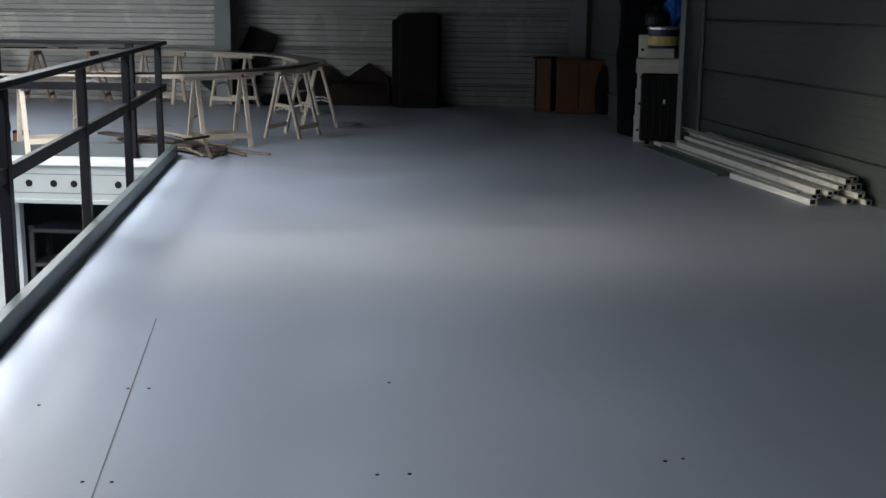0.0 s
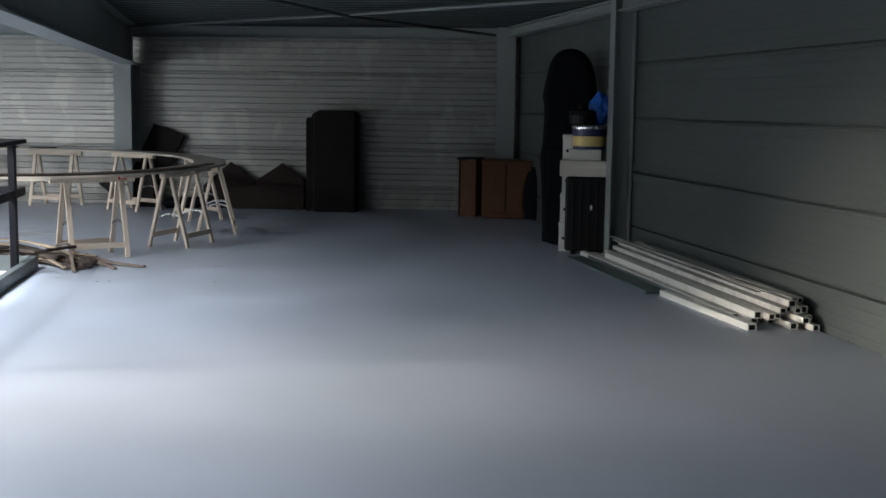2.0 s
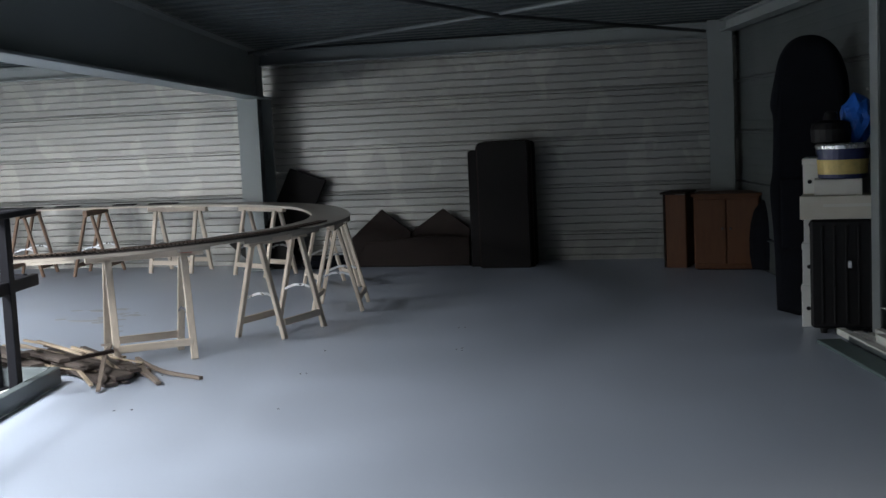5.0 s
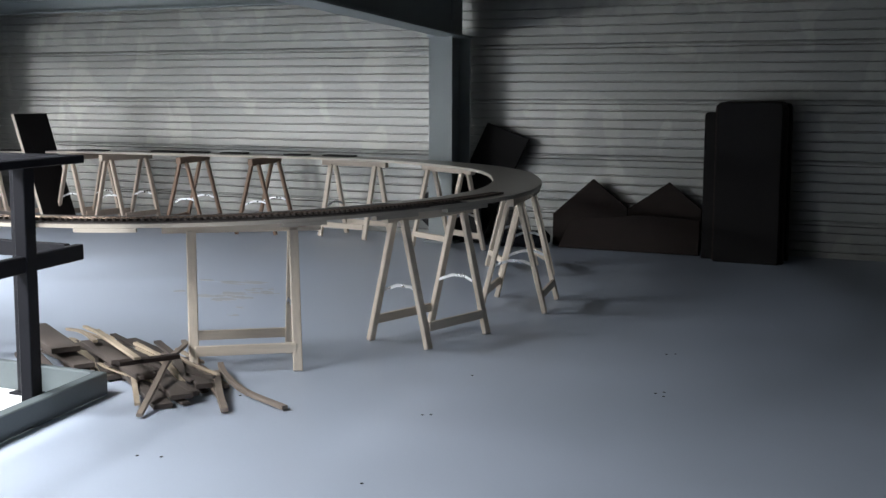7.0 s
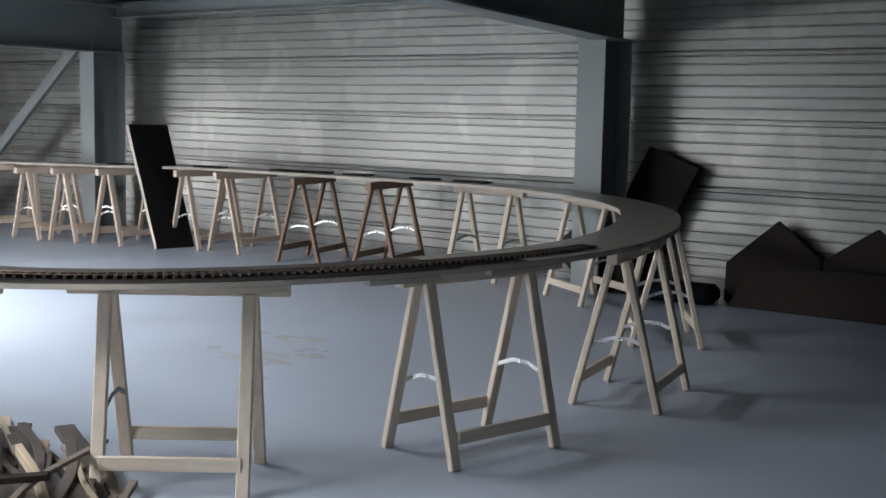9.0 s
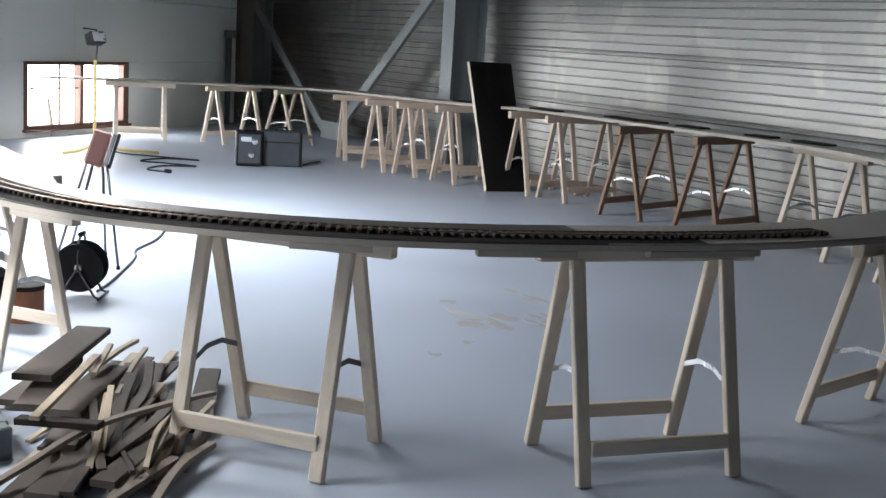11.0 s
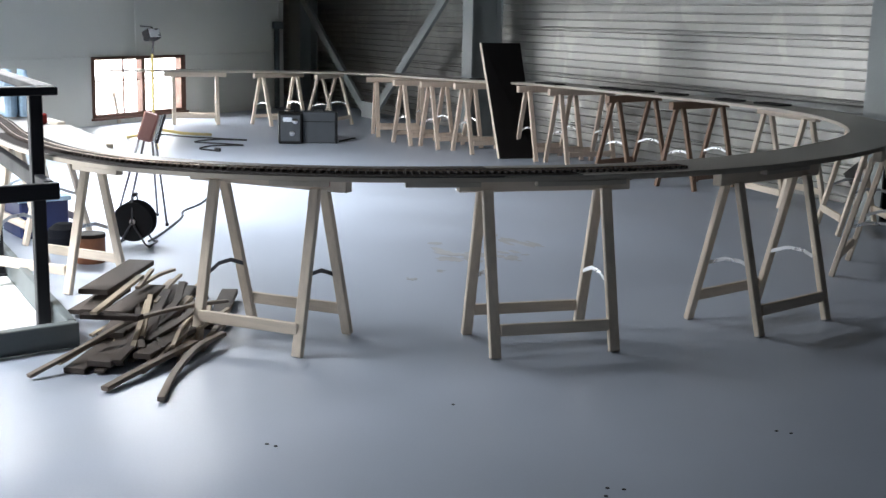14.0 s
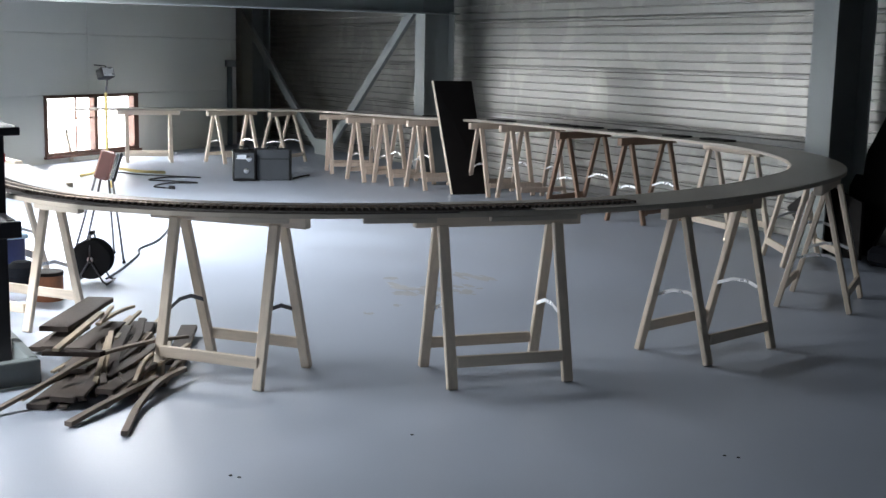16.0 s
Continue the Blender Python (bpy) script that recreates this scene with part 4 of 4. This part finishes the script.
# flat dark boards: start, end, width
for p, q, w in (((-1.53, 8.37, 0.014), (-2.02, 8.72, 0.045), 0.085), ((-1.50, 8.46, 0.040), (-2.12, 8.92, 0.085), 0.10), ((-1.51, 8.63, 0.050), (-1.92, 8.99, 0.060), 0.075),
                ((-1.80, 8.74, 0.062), (-2.61, 9.08, 0.060), 0.15), ((-1.95, 9.05, 0.020), (-2.53, 9.31, 0.040), 0.08), ((-1.78, 8.57, 0.075), (-2.19, 8.78, 0.10), 0.10),
                ((-1.98, 8.63, 0.115), (-2.43, 8.91, 0.115), 0.11), ((-2.15, 8.56, 0.09), (-2.62, 8.80, 0.11), 0.10), ((-2.40, 8.56, 0.03), (-2.78, 8.82, 0.04), 0.12), ((-2.06, 8.70, 0.02), (-2.70, 9.04, 0.02), 0.13)):
    offcut((p, q), w, 0.022, SCRAP, BOARDL)
offcut(((-2.30, 8.60, 0.145), (-2.86, 8.95, 0.15)), 0.135, 0.024, SCRAP, "wide dark board offcut on top of the heap")
offcut(((-1.86, 8.47, 0.150), (-1.68, 8.67, 0.165)), 0.045, 0.020, DARKWOOD, "short black board offcut on top of the heap")
# the long lath across the heap and other pale laths
offcut(((-1.52, 8.20, 0.016), (-1.63, 8.44, 0.085), (-1.72, 8.64, 0.145), (-1.84, 8.91, 0.155), (-2.03, 9.14, 0.115)), 0.026, 0.014, SCRAPM, "long brown lath lying over a heap of scrap")
for pts, w in ((((-1.78, 8.50, 0.175), (-2.31, 8.82, 0.20)), 0.030), (((-2.16, 8.77, 0.18), (-2.47, 8.91, 0.19)), 0.020), (((-2.30, 8.80, 0.15), (-2.52, 8.95, 0.15), (-2.76, 9.09, 0.12)), 0.022),
               (((-2.13, 8.84, 0.11), (-2.42, 8.98, 0.12), (-2.67, 9.10, 0.11)), 0.018), (((-1.62, 8.62, 0.055), (-1.80, 8.70, 0.12), (-2.02, 8.78, 0.15)), 0.022), (((-1.66, 8.66, 0.06), (-1.84, 8.73, 0.13), (-2.05, 8.80, 0.165)), 0.022),
               (((-1.64, 8.33, 0.020), (-1.95, 8.66, 0.07)), 0.024), (((-1.75, 8.93, 0.075), (-2.10, 9.17, 0.06)), 0.020)):
    offcut(pts, w, 0.013, SCRAPL, LITE)
# bent dark strips towards the open floor
for pts, w in ((((-1.25, 8.43, 0.016), (-1.41, 8.61, 0.030), (-1.63, 8.88, 0.050)), 0.032), (((-1.05, 8.59, 0.015), (-1.36, 8.73, 0.022), (-1.58, 8.88, 0.045), (-1.72, 9.03, 0.05)), 0.028),
               (((-1.40, 8.60, 0.02), (-1.70, 8.84, 0.06), (-2.05, 9.00, 0.07)), 0.030), (((-1.62, 8.76, 0.045), (-1.98, 8.95, 0.05), (-2.35, 9.07, 0.05)), 0.026), (((-1.58, 8.80, 0.03), (-2.02, 9.03, 0.035), (-2.27, 9.13, 0.05)), 0.024),
               (((-1.62, 8.90, 0.018), (-2.10, 9.15, 0.025), (-2.52, 9.33, 0.040)), 0.030), (((-1.50, 8.78, 0.016), (-1.90, 9.07, 0.02), (-2.30, 9.22, 0.03)), 0.028)):
    offcut(pts, w, 0.018, SCRAPM if w > 0.025 else SCRAPL, "bent brown strip of scrap wood in a heap")
rng = random.Random(11)
for k in range(44):
    u = rng.random()
    cx = -1.72 - 0.92 * u + rng.gauss(0, 0.05)
    cy = 8.66 + 0.30 * u + rng.gauss(0, 0.10)
    a = radians(rng.gauss(150, 11))
    ln = rng.uniform(0.25, 0.70)
    z = 0.014 + 0.09 * math.exp(-((cx + 2.05) / 0.45) ** 2) * rng.random()
    dx, dy = math.cos(a) * ln / 2, math.sin(a) * ln / 2
    p, q = Vector((cx - dx, cy - dy, max(0.010, z - rng.uniform(0, 0.04)))), Vector((cx + dx, cy + dy, max(0.010, z + rng.uniform(-0.02, 0.04))))
    bow = Vector((-math.sin(a), math.cos(a), 0)) * rng.choice((0.0, 0.02, -0.03))
    w, h, light = rng.uniform(0.014, 0.05), rng.uniform(0.008, 0.014), rng.random() < 0.16
    # keep the heap off the kerb
    if any((v - K).dot(KS) > -0.03 and v.y < 8.50 for v in (p, q)):
        continue
    offcut((p, (p + q) / 2 + bow, q), w, h, SCRAPL if light else SCRAP, LITE if light else STRIP)

# ---- inside the oval ----
reel = thing("cable_reel", None, None, "black cable drum on a tubular stand", "cable reel", at=pose(-4.10, 9.21, 0, 0, 0, 62) @ Matrix.Scale(0.8, 4))
turn = Matrix.Rotation(radians(90), 4, "X")
for y in (-0.075, 0.065):
    part("flange", lathe([(0.02, 0), (0.145, 0), (0.15, 0.006), (0.145, 0.012), (0.02, 0.012)], 32, None, (0, y, 0.19), turn), BLACK, reel)
part("hub", lathe([(0.10, -0.06), (0.11, 0.0), (0.10, 0.06)], 24, None, (0, 0, 0.19), turn), GREYCASE, reel, "coiled dark cable")
part("axle_cap", lathe([(0.025, 0), (0.02, 0.02)], 14, None, (0, -0.082, 0.19), turn), GALV, reel)
for y in (-0.10, 0.10):
    part("stand_tube", tube([(-0.13, y, 0.008), (-0.10, y, 0.02), (0, y, 0.19), (0.0, y * 0.7, 0.36), (0, 0, 0.385)], 0.008, 8), STRAP, reel)
    part("stand_tube", tube([(0.13, y, 0.008), (0.10, y, 0.02), (0, y, 0.19)], 0.008, 8), STRAP, reel)
part("stand_tube", tube([(-0.13, -0.13, 0.008), (-0.13, 0.13, 0.008)], 0.008, 8), STRAP, reel)
part("stand_tube", tube([(0.13, -0.13, 0.008), (0.13, 0.13, 0.008)], 0.008, 8), STRAP, reel)
part("grip", tube([(0, -0.04, 0.385), (0, 0.04, 0.385)], 0.016, 10), BLACK, reel)


def cable(pts, r, mat, label):
    sm = smooth_path([(x, y) for x, y in pts], 10)
    return thing("floor_cable", tube([(p.x, p.y, r + 0.001) for p in sm], r, 6), mat, label, "cable")


cable([(-4.15, 9.30), (-4.35, 9.42), (-4.6, 9.55), (-4.95, 9.72), (-5.2, 9.80), (-5.5, 10.01), (-5.9, 10.2), (-6.4, 10.4)], 0.007, GREYCASE, "dark cable trailing from a drum across the floor")
cable([(-8.85, 11.12), (-9.05, 11.02), (-9.3, 11.25), (-9.25, 11.55), (-9.5, 11.35), (-9.7, 11.15), (-9.9, 11.45), (-9.75, 11.75), (-10.05, 11.45), (-10.3, 11.2), (-10.6, 11.05), (-10.3, 10.85)], 0.008, BLACK, "black cable in loose loops on the floor")
thing("cable_plug", box(0.07, 0.04, 0.035, (0, 0, 0.018), 0.008), BLACK, "black plug at the end of a cable", "plug", at=pose(-8.82, 11.14, 0, 0, 0, 30))
cable([(-9.35, 12.70), (-9.5, 12.85), (-9.64, 13.02)], 0.008, BLACK, "short black cable beside a case")
tin = thing("rusty_tin", None, None, "round rust-coloured tin with a lid under the trestle", "tin", at=pose(-3.68, 8.86, 0))
part("drum", lathe([(0.078, 0), (0.08, 0.004), (0.08, 0.15)], 24), TERRA, tin)
part("lid", lathe([(0.083, 0.145), (0.083, 0.165), (0.07, 0.168)], 24), DARKWOOD, tin)
# two equipment cases
amp = thing("amplifier_case", None, None, "black equipment case with a silver front panel", "case", at=pose(-9.42, 12.14, 0, 0, 0, 72))
part("body", box(0.25, 0.30, 0.33, (0, 0.0, 0.172), 0.008), BLACK, amp)
part("front_panel", box(0.21, 0.006, 0.28, (0, -0.152, 0.175), 0.002), GREYCASE, amp)
part("dial", lathe([(0.03, 0), (0.03, 0.012), (0.01, 0.014)], 18, None, (0.05, -0.156, 0.25), turn), CHROME, amp)
part("dial", lathe([(0.035, 0), (0.03, 0.012), (0.01, 0.014)], 18, None, (0.02, -0.156, 0.12), turn), CHROME, amp)
part("meter", box(0.10, 0.006, 0.05, (-0.03, -0.157, 0.27), 0.002), CHROME, amp)
part("handle", tube([(-0.06, 0, 0.335), (-0.05, 0, 0.37), (0.05, 0, 0.37), (0.06, 0, 0.335)], 0.008, 8), BLACK, amp)
gc = thing("speaker_case", None, None, "dark grey boxy equipment case with a top handle", "case", at=pose(-9.42, 12.48, 0, 0, 0, 70))
part("body", box(0.40, 0.30, 0.34, (0, 0, 0.172), 0.008), GREYCASE, gc)
part("lid_seam", box(0.405, 0.305, 0.008, (0, 0, 0.24), 0.001), BLACK, gc)
part("handle", tube([(-0.06, 0, 0.34), (-0.05, 0, 0.375), (0.05, 0, 0.375), (0.06, 0, 0.34)], 0.008, 8), BLACK, gc)
for sx in (-1, 1):
    part("corner", box(0.03, 0.03, 0.345, (0.19 * sx, -0.14, 0.173), 0.004), BLACK, gc)

# work lamp on a yellow stand
lamp_s = thing("work_lamp", None, None, "yellow work lamp stand with a black lamp head", "lamp", at=pose(-9.75, 10.72, 0))
part("mast", tube([(0, 0, 0.12), (0, 0, 0.95)], 0.016, 10), YELLOWP, lamp_s)
part("upper_mast", tube([(0, 0, 0.92), (0.0, 0.02, 1.14)], 0.011, 8), STRAP, lamp_s)
for x, y in ((-0.55, -0.16), (-0.60, 0.80), (0.62, -0.12)):
    part("leg", tube([(0, 0, 0.16), (x * 0.5, y * 0.5, 0.07), (x, y, 0.017)], 0.017, 8), YELLOWP, lamp_s)
head = part("lamp_head", box(0.12, 0.16, 0.11, (0, 0, 0), 0.012), BLACK, lamp_s, at=pose(0, 0.0, 1.15, 0, -20, 20))
part("reflector", box(0.008, 0.13, 0.09, (0.062, 0, 0), 0.002), GALV, head)
part("bracket", tube([(0.0, -0.12, 1.24), (0.02, 0.0, 1.23), (0.0, 0.04, 1.12)], 0.008, 6), BLACK, lamp_s)
chair = thing("maroon_stand", None, None, "small maroon tilted stand on thin dark metal legs", "stand", at=pose(-4.93, 9.50, 0, 0, 0, 62))
part("seat_pad", box(0.10, 0.04, 0.20, (0, 0, 0), 0.018), MAROON, chair, at=pose(-0.005, 0.02, 0.635, -18, 14, 0))
part("edge_strip", box(0.022, 0.03, 0.19, (0, 0, 0), 0.004), CHROME, chair, at=pose(0.065, 0.0, 0.625, -14, 14, 0))
part("side_bar", box(0.014, 0.03, 0.20, (0, 0, 0), 0.003), BLACK, chair, at=pose(0.088, 0.0, 0.625, -14, 14, 0))
for x0, y0, x, y in ((0.05, -0.01, 0.16, -0.19), (0.02, 0.02, 0.0, 0.20), (-0.06, -0.01, -0.20, -0.12), (-0.03, 0.02, -0.19, 0.14)):
    part("leg", tube([(x0, y0, 0.56), (x, y, 0.004)], 0.008, 8), STRAP, chair)
    part("foot", lathe([(0.012, 0), (0.011, 0.02)], 8, None, (x, y, 0)), BLACK, chair)

# clutter on and under the board west of the corner
jug = thing("water_jug", None, None, "clear blue plastic bottles wrapped in film on the board", "bottles", at=pose(-4.5, 8.55, TOP))
bm = bmesh.new()
for i in range(3):
    for j in range(2):
        lathe([(0.035, 0), (0.04, 0.02), (0.04, 0.19), (0.015, 0.25), (0.015, 0.27)], 12, bm, (0.085 * i, 0.085 * j, 0))
part("bottle_pack", bm, TARP, jug)
thing("red_clamp", box(0.05, 0.10, 0.06, (0, 0, 0.03), 0.01), REDP, "red plastic clamp lying on the board", "clamp", at=pose(-3.80, 8.62, TOP, 0, 0, 20))
ctr = thing("blue_crate", None, None, "blue-grey plastic crate on the floor under the board", "crate", at=pose(-4.7, 8.72, 0, 0, 0, 8))
part("tub", box(0.40, 0.30, 0.24, (0, 0, 0.121), 0.012), NAVY, ctr)
part("rim", box(0.43, 0.33, 0.03, (0, 0, 0.245), 0.006), TARP, ctr)
thing("dark_bag", lathe([(0.07, 0), (0.10, 0.02), (0.105, 0.07), (0.09, 0.12), (0.05, 0.15), (0.01, 0.155)], 28), CLOTH, "small black bag on the floor under trestles", "bag", at=pose(-4.15, 8.80, 0))

# ---- ground floor under the void ----
rack = thing("steel_rack", None, None, "dark steel shelving rack on the ground floor", "rack", at=facing((K + KW * 1.0 + KV * 0.35 + Vector((0, 0, -3.1))), KW))
for sx in (-0.5, 0.5):
    for sy in (-0.2, 0.2):
        part("upright", box(0.05, 0.05, 2.35, (sx, sy, 1.175)), STEEL_D, rack)
for z in (0.2, 0.8, 1.4, 1.95, 2.3):
    part("shelf", box(1.05, 0.45, 0.04, (0, 0, z)), STEEL_D, rack)
thing("partition", box(7.0, 0.1, 2.6, (0, 0, -1.8), 0.003), WHITE, "pale painted partition below the edge beam", "wall", kind="structure", at=facing(K + KW * 5.12 + KV * 0.10, KW))
# dark backing added for the shade of the space below the floor
thing("partition", box(6.0, 0.1, 2.85, (0, 0, -1.67), 0.003), KERB, "added dark sheet standing in for the shade under the upper floor", "wall", kind="structure", at=facing(K + KW * 0.5 + KV * 3.5, KW))

# ---- floor marks ----
def dots(pts):
    for x, y in pts:
        thing("floor_screw", lathe([(0.007, 0), (0.006, 0.002), (0.001, 0.0025)], 8), BLACK, "small dark screw head in the painted floor", "screw", "floor screws", at=pose(x, y, 0.0003))


dots([(-0.09, 1.28), (0.35, 0.61), (0.44, 0.62), (0.16, 1.51), (0.24, 1.52), (1.14, 1.71), (1.24, 0.78), (1.34, 0.80), (2.15, 1.01), (2.21, 1.04), (-1.18, 7.79), (-1.09, 7.82), (-0.26, 7.89),
      (-0.49, 8.80), (-0.46, 8.82), (0.29, 9.62), (0.32, 9.66), (0.34, 9.58), (0.10, 10.47), (0.14, 10.5), (-0.61, 9.56), (-1.38, 8.72)])
j0 = Vector((0.50, 0.2, 0))
thing("floor_joint", beam(j0 + Vector((0, 0, 0.0006)), j0 + V * 2.4 + Vector((0, 0, 0.0006)), 0.005, 0.001, 0), KERB, "thin seam between floor panels", "seam", kind="structure")


def stain(x, y, rx, ry, seed):
    """A broken smear: a few thin ragged flecks of dried mud."""
    r = random.Random(seed)
    bm = bmesh.new()
    for _ in range(9):
        cx, cy = x + r.gauss(0, rx * 0.5), y + r.gauss(0, ry * 0.6)
        fx, fy = rx * r.uniform(0.12, 0.42), ry * r.uniform(0.15, 0.5)
        out = []
        for k in range(14):
            a = math.tau * k / 14
            w = 1 + r.uniform(-0.4, 0.3)
            out.append((cx + fx * w * math.cos(a), cy + fy * w * math.sin(a)))
        prism(out, 0.0003, 0.0007 + 0.0001 * _, bm)
    thing("floor_stain", bm, MUD, "dried muddy smear on the painted floor", "stain", "floor stains")


for k, (x, y, rx, ry) in enumerate(((-3.15, 10.95, 0.30, 0.14), (-3.45, 11.45, 0.26, 0.10), (-3.0, 11.2, 0.14, 0.08), (-2.6, 10.35, 0.05, 0.03), (-2.75, 10.6, 0.05, 0.03))):
    stain(x, y, rx, ry, k)
